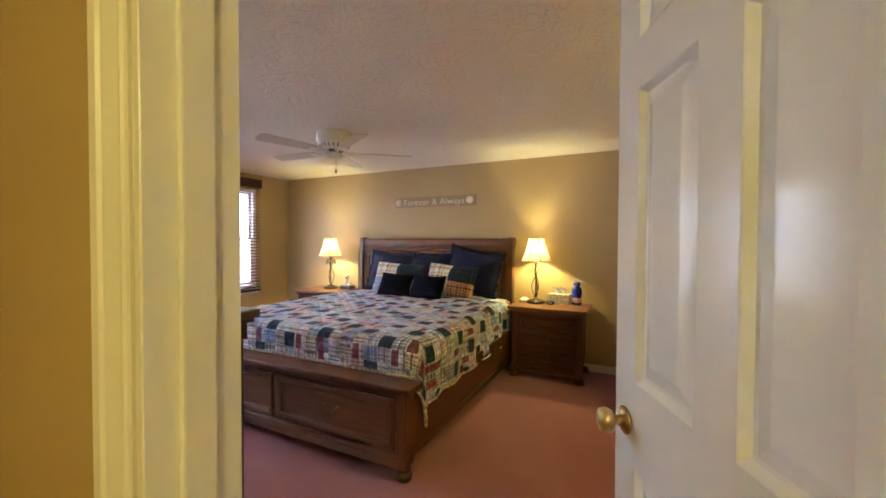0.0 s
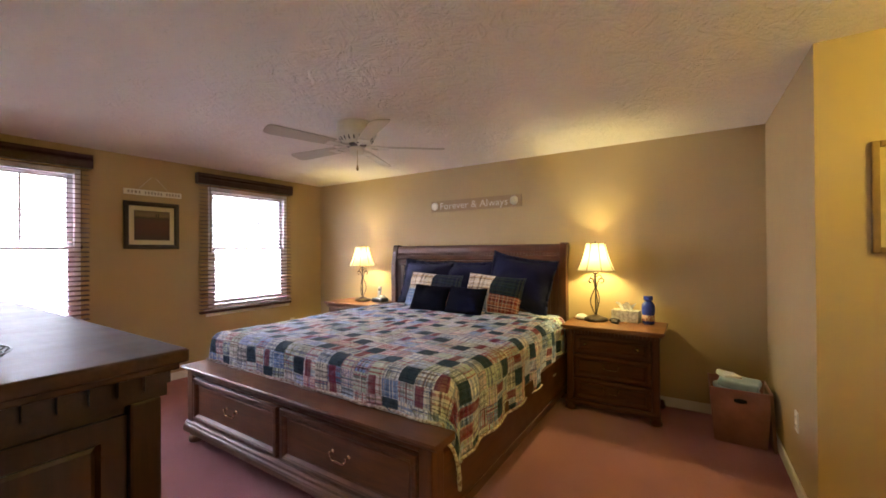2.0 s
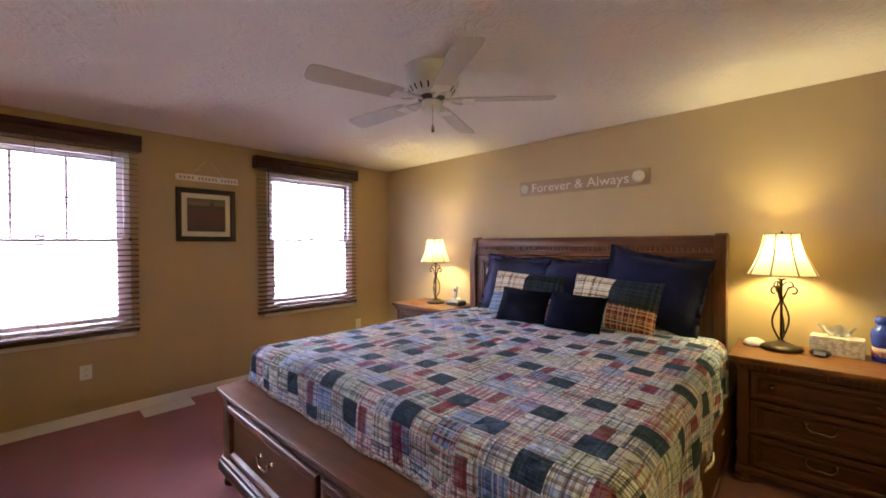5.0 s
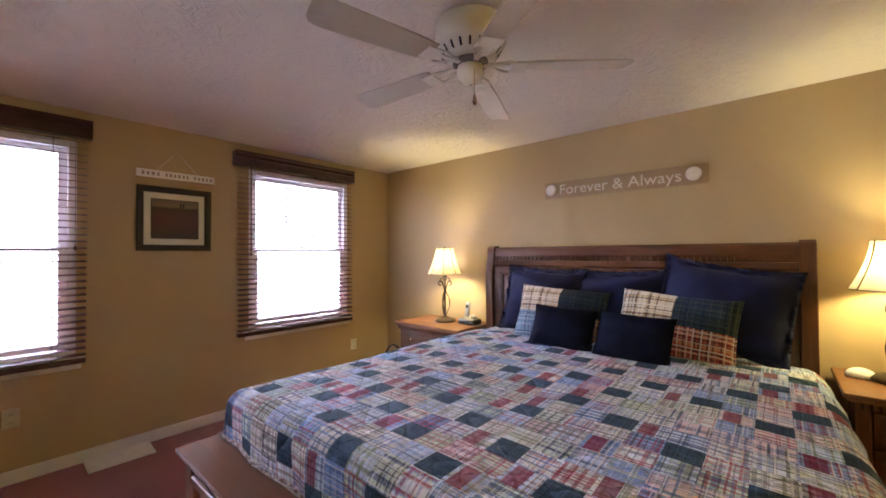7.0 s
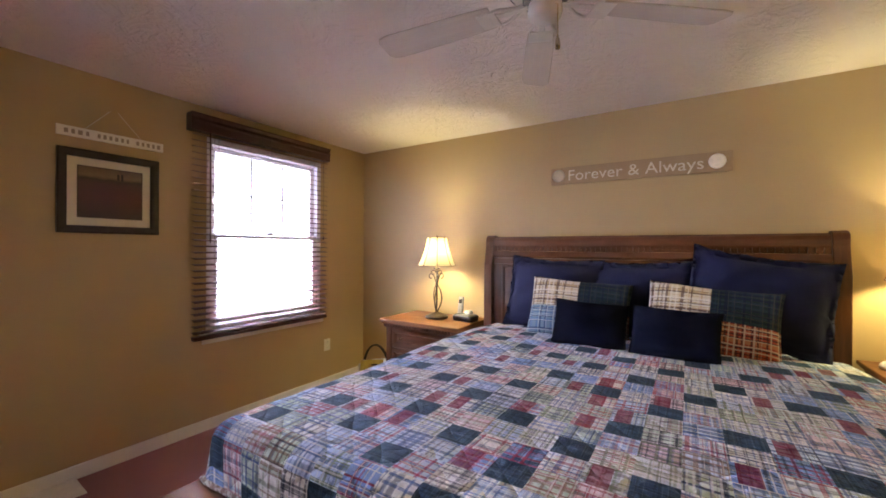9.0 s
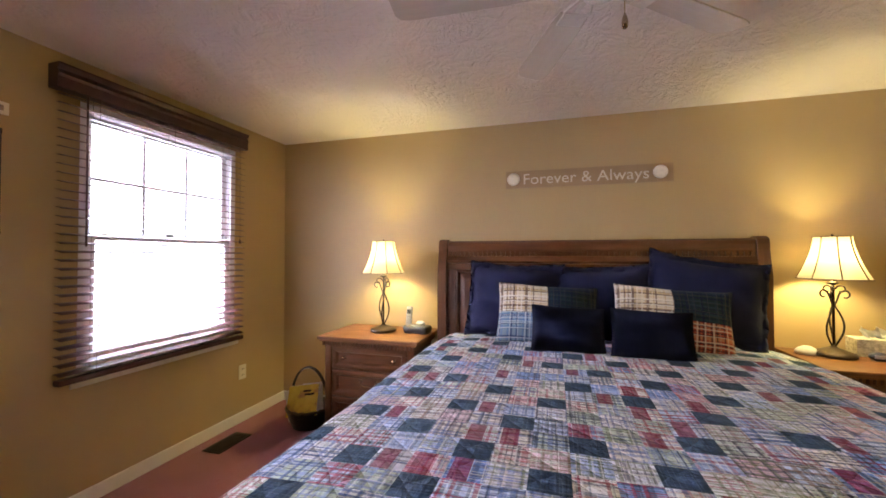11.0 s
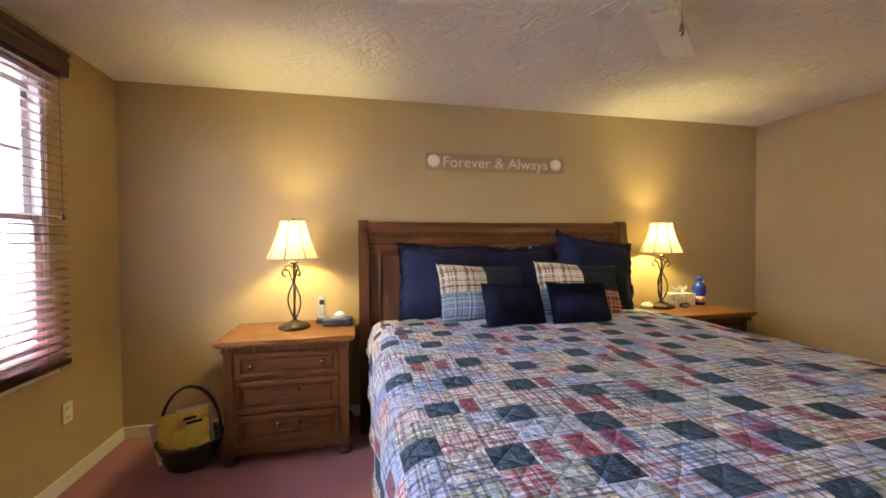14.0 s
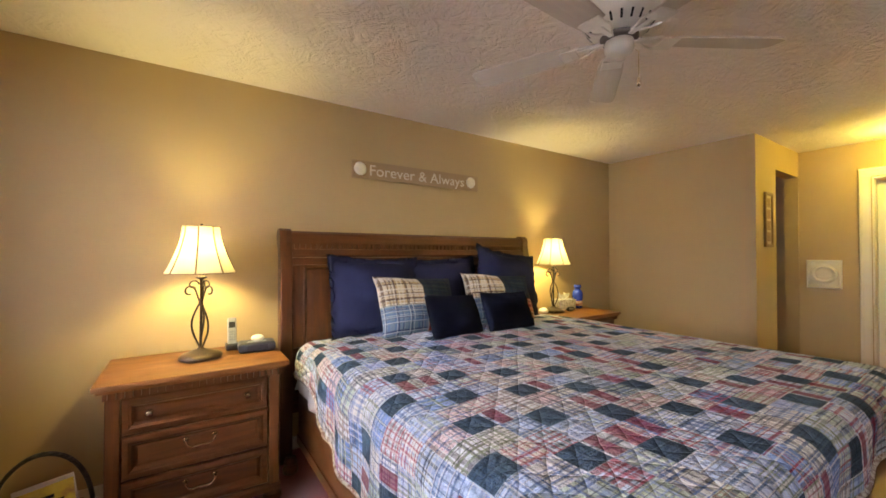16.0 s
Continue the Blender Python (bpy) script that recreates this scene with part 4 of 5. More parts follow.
# ---------- table lamps ----------
def table_lamp(x, y):
    t = thing("table_lamp", (x, y, NT), "bronze scroll table lamp with a lit cream bell shade", "lamp", "table lamps")
    part("base", bm_lathe([(0.095, 0.0), (0.104, 0.006), (0.104, 0.016), (0.094, 0.026), (0.070, 0.034), (0.045, 0.044), (0.022, 0.052), (0.012, 0.060), (0.010, 0.07)], 36), IRON, t, "", True)
    part("stem", bm_lathe([(0.007, 0.06), (0.007, 0.43), (0.012, 0.435), (0.028, 0.442), (0.030, 0.448), (0.012, 0.452), (0.010, 0.48), (0.014, 0.485), (0.014, 0.52), (0.010, 0.525)], 16), IRON, t, "", True)
    for k in range(3):
        a0 = 2 * math.pi * k / 3 + 0.35
        pts = []
        for q in range(33):
            f = q / 32
            z = 0.055 + 0.315 * f
            r = 0.006 + 0.040 * math.sin(math.pi * min(1.0, f * 1.25)) ** 1.1
            if f > 0.8:
                r = 0.006 + 0.10 * (f - 0.8)
            a = a0 + 0.9 * f
            pts.append((r * math.cos(a), r * math.sin(a), z))
        a = a0 + 0.9
        for q in range(1, 22):          # lower scroll curling outward
            th = q / 21 * 1.65 * math.pi
            rr = 0.027 * (1 - 0.45 * q / 21)
            rad = 0.026 + 0.029 - rr * math.cos(th) * 1.0
            pts.append(((rad) * math.cos(a), (rad) * math.sin(a), 0.372 + rr * math.sin(th) * 1.1))
        part("scroll_bar", bm_tube(pts, 0.0052, 7), IRON, t, "", True)
        pts = []
        for q in range(24):             # upper scroll
            th = q / 23 * 1.7 * math.pi
            rr = 0.026 * (1 - 0.45 * q / 23)
            rad = 0.010 + 0.026 - rr * math.cos(th)
            pts.append((rad * math.cos(a), rad * math.sin(a), 0.405 + rr * math.sin(th)))
        part("scroll", bm_tube(pts, 0.0046, 7), IRON, t, "", True)
    prof = []
    for q in range(13):
        f = q / 12
        prof.append((0.089 + 0.080 * f ** 1.6, 0.725 - 0.255 * f))
    own = bmesh.new()
    seg = 48
    rings = [[own.verts.new((r * (1 + 0.012 * math.cos(8 * 2 * math.pi * k / seg)) * math.cos(2 * math.pi * k / seg), r * (1 + 0.012 * math.cos(8 * 2 * math.pi * k / seg)) * math.sin(2 * math.pi * k / seg), z)) for k in range(seg)] for r, z in prof]
    for a, b in zip(rings, rings[1:]):
        for k in range(seg):
            own.faces.new((a[k], b[k], b[(k + 1) % seg], a[(k + 1) % seg]))
    sh = part("shade", own, SHADE, t, "cream fabric bell shade, lit", True)
    for r, z in ((prof[0][0], prof[0][1]), (prof[-1][0], prof[-1][1])):
        part("shade_trim", bm_tube([(r * 1.008 * math.cos(2 * math.pi * k / 40), r * 1.008 * math.sin(2 * math.pi * k / 40), z) for k in range(40)], 0.003, 6, None, True), SHADE_TRIM, sh)
    for k in range(8):
        a = 2 * math.pi * (k + 0.5) / 8 + 0.2
        part("shade_rib", bm_tube([(r * 1.008 * math.cos(a), r * 1.008 * math.sin(a), z) for r, z in prof], 0.0040, 5), SHADE_TRIM, sh)
    part("harp", bm_tube([(0.045 * math.sin(math.pi * q / 16), 0, 0.50 + 0.225 * q / 16) for q in range(17)], 0.0018, 5), BRASS, t)
    part("finial", bm_lathe([(0.004, 0.720), (0.010, 0.724), (0.011, 0.729), (0.005, 0.734), (0.007, 0.738), (0.002, 0.743)], 14), IRON, t, "", True)
    return t


SHADE_TRIM = plain("brown_shade_trim", (0.20, 0.12, 0.06), 0.7)
lamp = table_lamp(*LAMP_L)
copy_thing(lamp, pose(LAMP_R[0], LAMP_R[1], NT, 0, 0, 40))

# ---------- things on the left nightstand ----------
ph = thing("cordless_phone", (-3.575, 4.47, NT), "silver cordless phone upright in its charger", "phone")
part("charger", bm_box(-0.035, -0.045, 0, 0.035, 0.045, 0.035, 0.01, 3), BLACK, ph, "", True)
hs = bm_box(-0.024, -0.013, 0.0, 0.024, 0.013, 0.165, 0.009, 3)
bmesh.ops.transform(hs, matrix=pose(0, 0, 0.022, -10, 0, 0), verts=hs.verts)
handset = part("handset", hs, plain("silver_plastic", (0.42, 0.43, 0.44), 0.35), ph, "", True)
s = bm_box(-0.017, -0.0145, 0.105, 0.017, -0.0125, 0.140, 0.001, 1)
bmesh.ops.transform(s, matrix=pose(0, 0, 0.022, -10, 0, 0), verts=s.verts)
part("screen", s, BLACK, handset)
s = bmesh.new()
for r in range(4):
    for c in range(3):
        bm_box(-0.016 + c * 0.0115, -0.0150, 0.030 + r * 0.015, -0.007 + c * 0.0115, -0.0125, 0.040 + r * 0.015, 0.001, 1, s)
bmesh.ops.transform(s, matrix=pose(0, 0, 0.022, -10, 0, 0), verts=s.verts)
part("keypad", s, plain("pale_grey_keys", (0.30, 0.31, 0.33), 0.45), handset)

cr = thing("clock_radio", (-3.455, 4.36, NT), "black clock radio with a rounded front", "clock radio", turn=-4)
b = bm_box(-0.10, -0.065, 0.0, 0.10, 0.065, 0.055, 0.022, 4)
part("housing", b, BLACK, cr, "", True)
part("display", bm_box(-0.055, -0.0665, 0.016, 0.055, -0.063, 0.042, 0.002), plain("smoked_display", (0.03, 0.028, 0.03), 0.12), cr)
part("snooze_bar", bm_box(-0.05, -0.03, 0.053, 0.05, 0.0, 0.058, 0.003), GREY, cr)
nl = thing("white_puck", (-3.445, 4.40, NT + 0.055), "small white rounded puck on the clock radio", "puck")
part("dome", bm_lathe([(0.03, 0.0), (0.038, 0.006), (0.036, 0.016), (0.025, 0.026), (0.010, 0.030), (0.001, 0.031)], 24), PAPER, nl, "", True)

# ---------- things on the right nightstand ----------
tb = thing("tissue_box", (-0.525, 4.465, NT), "grey patterned tissue box with a tissue pulled up", "tissue box", turn=-6)


def speckle(name, a, b, scale):
    n = Nodes(name, 0.7)
    n.colour(n.ramp(n.noise(scale, 4, None, 0.7), [(0.42, a), (0.58, b)]))
    return n.m


part("carton", bm_box(-0.115, -0.06, 0, 0.115, 0.06, 0.105, 0.003), speckle("grey_floral_carton", (0.42, 0.38, 0.30), (0.70, 0.66, 0.56), 45), tb)
b = bmesh.new()
n = 14
g = [[b.verts.new(((i / n - 0.5) * (0.10 + 0.07 * j / 5), 0.022 * math.sin(i * 1.1 + j) * (0.3 + j / 5) + 0.01 * math.cos(j * 2), 0.10 + 0.013 * j + 0.012 * math.sin(i * 0.9 + 1))) for i in range(n + 1)] for j in range(6)]
for j in range(5):
    for i in range(n):
        b.faces.new((g[j][i], g[j][i + 1], g[j + 1][i + 1], g[j + 1][i]))
part("tissue", b, PAPER, tb, "white crumpled tissue", True)
ck = thing("alarm_clock", (-0.60, 4.32, NT), "small black oval travel alarm clock", "alarm clock", turn=-12)
b = bm_lathe([(0.001, -0.018), (0.040, -0.016), (0.046, -0.008), (0.046, 0.008), (0.040, 0.016), (0.001, 0.018)], 28)
bmesh.ops.transform(b, matrix=Matrix.Translation((0, 0, 0.024)) @ Matrix.Diagonal((1.0, 1.0, 0.52, 1)) @ pose(0, 0, 0, 90, 0, 0), verts=b.verts)
part("case", b, BLACK, ck, "", True)
part("dial", bm_box(-0.026, -0.0195, 0.013, 0.026, -0.017, 0.035, 0.001), GREY, ck)

bt = thing("blue_bottle", (-0.34, 4.43, NT), "cobalt blue plastic bottle with a printed label", "bottle")
n_ = Nodes("blue_bottle_plastic", 0.22)
n_.colour(n_.ramp(n_.noise(18, 2), [(0.3, (0.015, 0.03, 0.26)), (0.7, (0.03, 0.06, 0.40))]))
BLUE = n_.m
part("body", bm_lathe([(0.040, 0.0), (0.048, 0.006), (0.050, 0.05), (0.046, 0.08), (0.054, 0.11), (0.055, 0.15), (0.050, 0.175), (0.034, 0.195), (0.027, 0.20), (0.027, 0.215)], 32), BLUE, bt, "", True)
part("cap", bm_lathe([(0.036, 0.212), (0.038, 0.216), (0.038, 0.244), (0.034, 0.249), (0.001, 0.25)], 28), BLUE, bt, "blue screw cap", True)
part("label_band", bm_lathe([(0.0512, 0.03), (0.0512, 0.066), (0.0485, 0.078), (0.0470, 0.080)], 32), speckle("printed_label", (0.42, 0.10, 0.05), (0.70, 0.62, 0.42), 60), bt, "red and cream printed label", True)
hu = thing("seashell", (-0.905, 4.40, NT), "small white rounded shell beside the lamp", "shell")
b = bm_lathe([(0.040, 0.0), (0.050, 0.006), (0.048, 0.020), (0.036, 0.036), (0.018, 0.046), (0.001, 0.049)], 24)
bmesh.ops.transform(b, matrix=Matrix.Diagonal((1.25, 0.85, 1, 1)), verts=b.verts)
for v in b.verts:
    v.co.z *= 1 + 0.08 * math.sin(9 * math.atan2(v.co.y, v.co.x))
part("shell_body", b, PAPER, hu, "", True)


# ---------- dresser and chest ----------
def case_piece(name, place, W, D, TH, rows, label, category):
    t = thing(name, place, label, category)
    part("body", bm_box(0.03, 0.03, 0.10, W - 0.03, D, TH - 0.09, 0.003), SHADED_X, t)
    b = bm_box(-0.035, -0.045, TH - 0.032, W + 0.035, D + 0.004, TH, 0.008, 3)
    bm_box(-0.02, -0.03, TH - 0.048, W + 0.02, D + 0.002, TH - 0.0315, 0.004, 2, b)
    part("top", b, DRESSER_TOP, t)
    b = bm_box(-0.002, -0.010, TH - 0.105, W + 0.002, D, TH - 0.0485)
    bm_dentils(0.0, W, TH - 0.082, TH - 0.0485, -0.010, 0.013, 0.046, b)
    for x in (-0.002 - 0.013, W + 0.002):
        bm_dentils(0.0, D - 0.03, TH - 0.082, TH - 0.0485, x, 0.013, 0.046, b, "y")
    part("dentil_moulding", b, SHADED_X, t)
    for x in (0.0, W - 0.06):
        part("corner_post", bm_box(x, 0.0, 0.10, x + 0.06, 0.06, TH - 0.106, 0.006), SHADED_Z, t)
        part("back_post", bm_box(x, D - 0.06, 0.10, x + 0.06, D - 0.001, TH - 0.106, 0.006), SHADED_Z, t)
    for s in (-1, 1):
        b = bm_panel(0.061, 0.14, D - 0.061, TH - 0.13, [(0, 0.0), (0.045, 0.0), (0.052, -0.010), (0.06, -0.006), (0.09, -0.004)], 0.012)
        bmesh.ops.transform(b, matrix=pose(0.014, D, 0, 0, 0, -90) if s < 0 else pose(W - 0.014, 0, 0, 0, 0, 90), verts=b.verts)
        part("end_panel", b, SHADED_Z, t)
    part("base_moulding", bm_box(-0.012, -0.012, 0.06, W + 0.012, D, 0.125, 0.008), SHADED_X, t)
    z = TH - 0.12
    for hgt, cols in rows:
        for c in range(cols):
            a0, a1 = 0.066 + (W - 0.132) * c / cols + 0.004, 0.066 + (W - 0.132) * (c + 1) / cols - 0.004
            b = bm_panel(a0, z - hgt + 0.008, a1, z, DRAWER)
            bmesh.ops.translate(b, vec=(0, 0.028, 0), verts=b.verts)
            d = part("drawer", b, SHADED_X, t)
            if a1 - a0 > 0.45:
                xs_ = (a0 + (a1 - a0) * 0.22, a0 + (a1 - a0) * 0.78)
            else:
                xs_ = ((a0 + a1) / 2,)
            for x in xs_:
                fitting("bail_pull", BAIL_MESH, d, (x, 0.022, z - hgt / 2 + 0.012))
        z -= hgt
    for x in (0.05, W - 0.05):
        for y in (0.05, D - 0.05):
            bun_foot(t, x, y, 0.05, 0.062)
    return t


DRESSER_TOP = wood("dark_oak_polished_top", (0.040, 0.016, 0.009), (0.09, 0.037, 0.018), "x", 0.44)
DRESSER_TOP.node_tree.nodes["Principled BSDF"].inputs["Coat Weight"].default_value = 0.0
DRESSER_TOP.node_tree.nodes["Principled BSDF"].inputs["Specular IOR Level"].default_value = 0.22
# fronts look to +y, so both are turned half round
dresser = case_piece("dresser", (-1.055, 0.945, 0), 1.70, 0.50, 1.20, [(0.22, 3), (0.25, 2), (0.25, 2), (0.24, 2)], "long dark oak dresser with a dentil edge and panelled ends", "dresser")
dresser.rotation_euler = (0, 0, math.pi)
chest = case_piece("chest_of_drawers", (-3.27, 0.975, 0), 1.02, 0.53, 1.50, [(0.20, 2), (0.215, 1), (0.215, 1), (0.215, 1), (0.215, 1), (0.20, 1)], "tall dark oak chest of drawers beside the dresser", "chest")
chest.rotation_euler = (0, 0, math.pi)

wb_ = thing("wire_basket", (-1.22, 0.62, 1.2), "dark wire bowl with an arched handle on the dresser", "basket")
b = bmesh.new()
for r, z in ((0.055, 0.004), (0.085, 0.012), (0.105, 0.022), (0.115, 0.030)):
    bm_tube([(r * math.cos(2 * math.pi * k / 32), r * math.sin(2 * math.pi * k / 32), z) for k in range(32)], 0.0022, 5, b, True)
for k in range(28):
    a = 2 * math.pi * k / 28
    bm_tube([(r * math.cos(a), r * math.sin(a), z) for r, z in ((0.02, 0.003), (0.055, 0.004), (0.085, 0.012), (0.105, 0.022), (0.115, 0.030))], 0.0015, 4, b)
part("bowl", b, IRON, wb_)
part("handle", bm_tube([(0.115 * math.cos(math.pi * k / 20), 0.06 * math.sin(math.pi * k / 20), 0.030 + 0.012 * math.sin(math.pi * k / 20)) for k in range(21)], 0.002, 5), DARK_BRASS, wb_)

# ---------- ceiling fan ----------
FX, FY = -2.26, 2.77
fan = thing("ceiling_fan", (FX, FY, H), "white hugger ceiling fan with five pale blades", "ceiling fan")
part("motor_housing", bm_lathe([(0.150, -0.001), (0.158, -0.006), (0.158, -0.085), (0.150, -0.098), (0.148, -0.104), (0.140, -0.112), (0.112, -0.150), (0.080, -0.158), (0.060, -0.160)], 48), WHITE_METAL, fan, "", True)
me = None
for k in range(20):
    a = 360 * k / 20
    if me is None:
        s = bm_box(-0.017, -0.0045, -0.0012, 0.017, 0.0045, 0.0012, 0.001, 1)
        s = part("vent_slot", s, SHADOW_GAP, fan)
        me = s.data
    else:
        s = new("vent_slot", me)
        s.parent = fan
    s.matrix_local = pose(0, 0, -0.132, 0, 0, a) @ pose(0.1275, 0, 0, 0, -53.6, 0)
part("flywheel", bm_lathe([(0.070, -0.160), (0.078, -0.164), (0.078, -0.176), (0.060, -0.180)], 36), plain("dark_grey_metal", (0.16, 0.13, 0.11), 0.5, 0.5), fan, "", True)
part("switch_housing", bm_lathe([(0.040, -0.180), (0.058, -0.186), (0.060, -0.215), (0.056, -0.232), (0.040, -0.242), (0.012, -0.246), (0.001, -0.247)], 36), WHITE_METAL, fan, "", True)
for k in range(5):
    arm_m = pose(0, 0, 0, 0, 0, 112 + 72 * k)
    b = bmesh.new()
    for s in (-1, 1):
        bm_tube([(0.065, 0.008 * s, -0.170), (0.10, 0.016 * s, -0.178), (0.13, 0.034 * s, -0.185), (0.165, 0.048 * s, -0.186), (0.195, 0.040 * s, -0.186), (0.21, 0.022 * s, -0.186), (0.20, 0.008 * s, -0.186)], 0.0055, 6, b)
    bm_box(0.175, -0.05, -0.190, 0.25, 0.05, -0.184, 0.003, 1, b)
    bm_box(0.06, -0.012, -0.184, 0.20, 0.012, -0.176, 0.003, 1, b)
    arm = part("blade_arm", b, WHITE_METAL, fan)
    arm.matrix_local = arm_m
    out = [(0.20, -0.052), (0.30, -0.060), (0.65, -0.070), (0.690, -0.062), (0.705, -0.040), (0.705, 0.040), (0.690, 0.062), (0.65, 0.070), (0.30, 0.060), (0.20, 0.052)]
    b = bm_prism(out, "z", -0.003, 0.003, None, 0.0015)
    bmesh.ops.transform(b, matrix=pose(0, 0, -0.178, 11, 0, 0), verts=b.verts)
    bl = part("blade", b, BLADE, fan)
    bl.matrix_local = arm_m
ch = bmesh.new()
for k in range(26):
    z = -0.235 - 0.0048 * k
    own = bmesh.new()
    bmesh.ops.create_icosphere(own, subdivisions=1, radius=0.0024, matrix=Matrix.Translation((0.060, -0.053, z)))
    merge(ch, own)
bm_tube([(0.050, -0.044, -0.222), (0.060, -0.053, -0.232), (0.060, -0.053, -0.36)], 0.001, 5, ch)
part("pull_chain", ch, BRASS, fan)
part("pull_fob", bm_lathe([(0.003, -0.385), (0.008, -0.381), (0.0095, -0.366), (0.007, -0.350), (0.004, -0.342), (0.002, -0.338)], 14, None, (0.060, -0.053)), DARK_BRASS, fan, "small wooden pull fob", True)


# ---------- wall signs and pictures ----------
def bm_text(words, size, m, depth=0.002):
    cu = bpy.data.curves.new("scrap", "FONT")
    cu.body, cu.size, cu.extrude, cu.align_x, cu.align_y = words, size, depth, "CENTER", "CENTER"
    cu.resolution_u = 4
    ob = new("scrap", cu)
    me = bpy.data.meshes.new_from_object(ob.evaluated_get(bpy.context.evaluated_depsgraph_get()))
    bpy.data.objects.remove(ob)
    b = bmesh.new()
    b.from_mesh(me)
    bmesh.ops.transform(b, matrix=m, verts=b.verts)
    return b


sign = thing("wall_sign", (-2.18, YN, 1.978), "tan wooden sign with raised words and two shell discs", "sign")
part("board", bm_box(-0.60, -0.020, -0.067, 0.60, -0.001, 0.067, 0.004), paint("driftwood_tan", (0.36, 0.25, 0.14), 0.7, 0.18, 0.3, 60), sign)
SIGN_WHITE = plain("chalky_white", (0.66, 0.60, 0.48), 0.7)
t_ = bm_text("Forever & Always", 0.118, pose(0, -0.021, -0.004, 90, 0, 0))
bmesh.ops.transform(t_, matrix=Matrix.Translation((-0.012, 0, 0)) @ Matrix.Diagonal((1.07, 1, 1, 1)), verts=t_.verts)
part("lettering", t_, SIGN_WHITE, sign)
for x in (-0.54, 0.515):
    b = bm_lathe([(0.046, 0.0), (0.050, 0.004), (0.046, 0.012), (0.030, 0.018), (0.001, 0.020)], 28)
    bmesh.ops.transform(b, matrix=pose(x, -0.020, 0.003, 90, 0, 0), verts=b.verts)
    part("shell_disc", b, plain("shell_white", (0.82, 0.78, 0.70), 0.5), sign, "", True)

pic = new("framed_picture")
pic.matrix_world = pose(XW, 2.353, 1.717, 0, 0, 90)
tagged(pic, "dark framed landscape print with a cream mat", "picture")
hw, hh = 0.253, 0.250
b = bmesh.new()
fp = [(0.0, 0.0), (0.0, 0.020), (0.010, 0.026), (0.030, 0.022), (0.044, 0.012), (0.048, 0.0)]
for x0, z0, x1, z1, ax in ((-hw, -hh, hw, -hh, "b"), (-hw, hh, hw, hh, "t"), (-hw, 0, -hw, 0, "l"), (hw, 0, hw, 0, "r")):
    if ax in "bt":
        s = 1 if ax == "b" else -1
        bm_prism([(-p - 0.001, z0 + s * d) for d, p in fp], "x", -hw, hw, b)
    else:
        s = 1 if ax == "l" else -1
        bm_prism([(x0 + s * d, -p - 0.0012) for d, p in fp], "z", -hh + 0.001, hh - 0.001, b)
part("picture_frame", b, plain("espresso_frame", (0.030, 0.018, 0.014), 0.4), pic)
part("mat_board", bm_panel(-hw + 0.04, -hh + 0.04, hw - 0.04, hh - 0.04, [(0, 0.006), (0.054, 0.006), (0.056, 0.004)]), plain("cream_mat", (0.70, 0.64, 0.48), 0.8, 0, 0.03), pic)


def landscape():
    n = Nodes("field_landscape_print", 0.35)
    z = n.node("ShaderNodeSeparateXYZ", (n.co, "Vector")).outputs[2]
    w = n.math("ADD", z, n.math("MULTIPLY", n.math("SUBTRACT", n.noise(9, 5), 0.5), 0.05))
    f = n.math("MULTIPLY_ADD", w, 3.2, 0.5)
    c = n.ramp(f, [(0.0, (0.045, 0.018, 0.020)), (0.45, (0.10, 0.022, 0.030)), (0.68, (0.085, 0.028, 0.030)), (0.76, (0.05, 0.028, 0.018)), (0.83, (0.24, 0.16, 0.08)), (1.0, (0.16, 0.11, 0.06))])
    return n.colour(n.mix(n.math("MULTIPLY", n.noise(70, 4), 0.35), c, (0.02, 0.012, 0.012))).m


part("print", bm_box(-hw + 0.094, -0.0095, -hh + 0.097, hw - 0.094, -0.0065, hh - 0.097), landscape(), pic)
b = bmesh.new()
for a in ((-0.1625, -0.1565, 0.1625, -0.1515), (-0.1625, 0.1515, 0.1625, 0.1565), (-0.1625, -0.1514, -0.1575, 0.1514), (0.1575, -0.1514, 0.1625, 0.1514)):
    bm_box(a[0], -0.0115, a[1], a[2], -0.0066, a[3], 0.001, 1, b)
part("fillet", b, plain("umber_fillet", (0.07, 0.035, 0.02), 0.5), pic, "thin dark inner fillet")
b = bm_box(0.028, -0.0105, 0.088, 0.040, -0.0098, 0.125)
bm_box(0.048, -0.0105, 0.086, 0.060, -0.0098, 0.128, 0, 2, b)
part("painted_trees", b, plain("dark_umber", (0.03, 0.02, 0.014), 0.6), pic)

hs_ = new("hanging_sign")
hs_.matrix_world = pose(XW, 2.366, 2.064, 0, 0, 90)
tagged(hs_, "white wooden hanging sign with faded lettering on strings", "sign")
part("board", bm_box(-0.268, -0.014, -0.030, 0.268, -0.002, 0.030, 0.003), paint("whitewashed_board", (0.80, 0.77, 0.70), 0.75, 0.08, 0.3, 50), hs_)
INK = plain("faded_grey_ink", (0.36, 0.30, 0.24), 0.8)
x = -0.235
for w in (0.022, 0.020, 0.026, 0.018, 0.0, 0.017, 0.020, 0.018, 0.021, 0.018, 0.016, 0.0, 0.020, 0.018, 0.021, 0.018, 0.022):
    if w:
        part("letter_bar", bm_box(x, -0.0152, -0.013, x + w * 0.8, -0.0138, 0.013), INK, hs_)
    x += (w or 0.016) + 0.010
for s in (-1, 1):
    part("string", bm_tube([(s * 0.14, -0.008, 0.030), (s * 0.02, -0.005, 0.170)], 0.0022, 5), SIGN_WHITE, hs_)
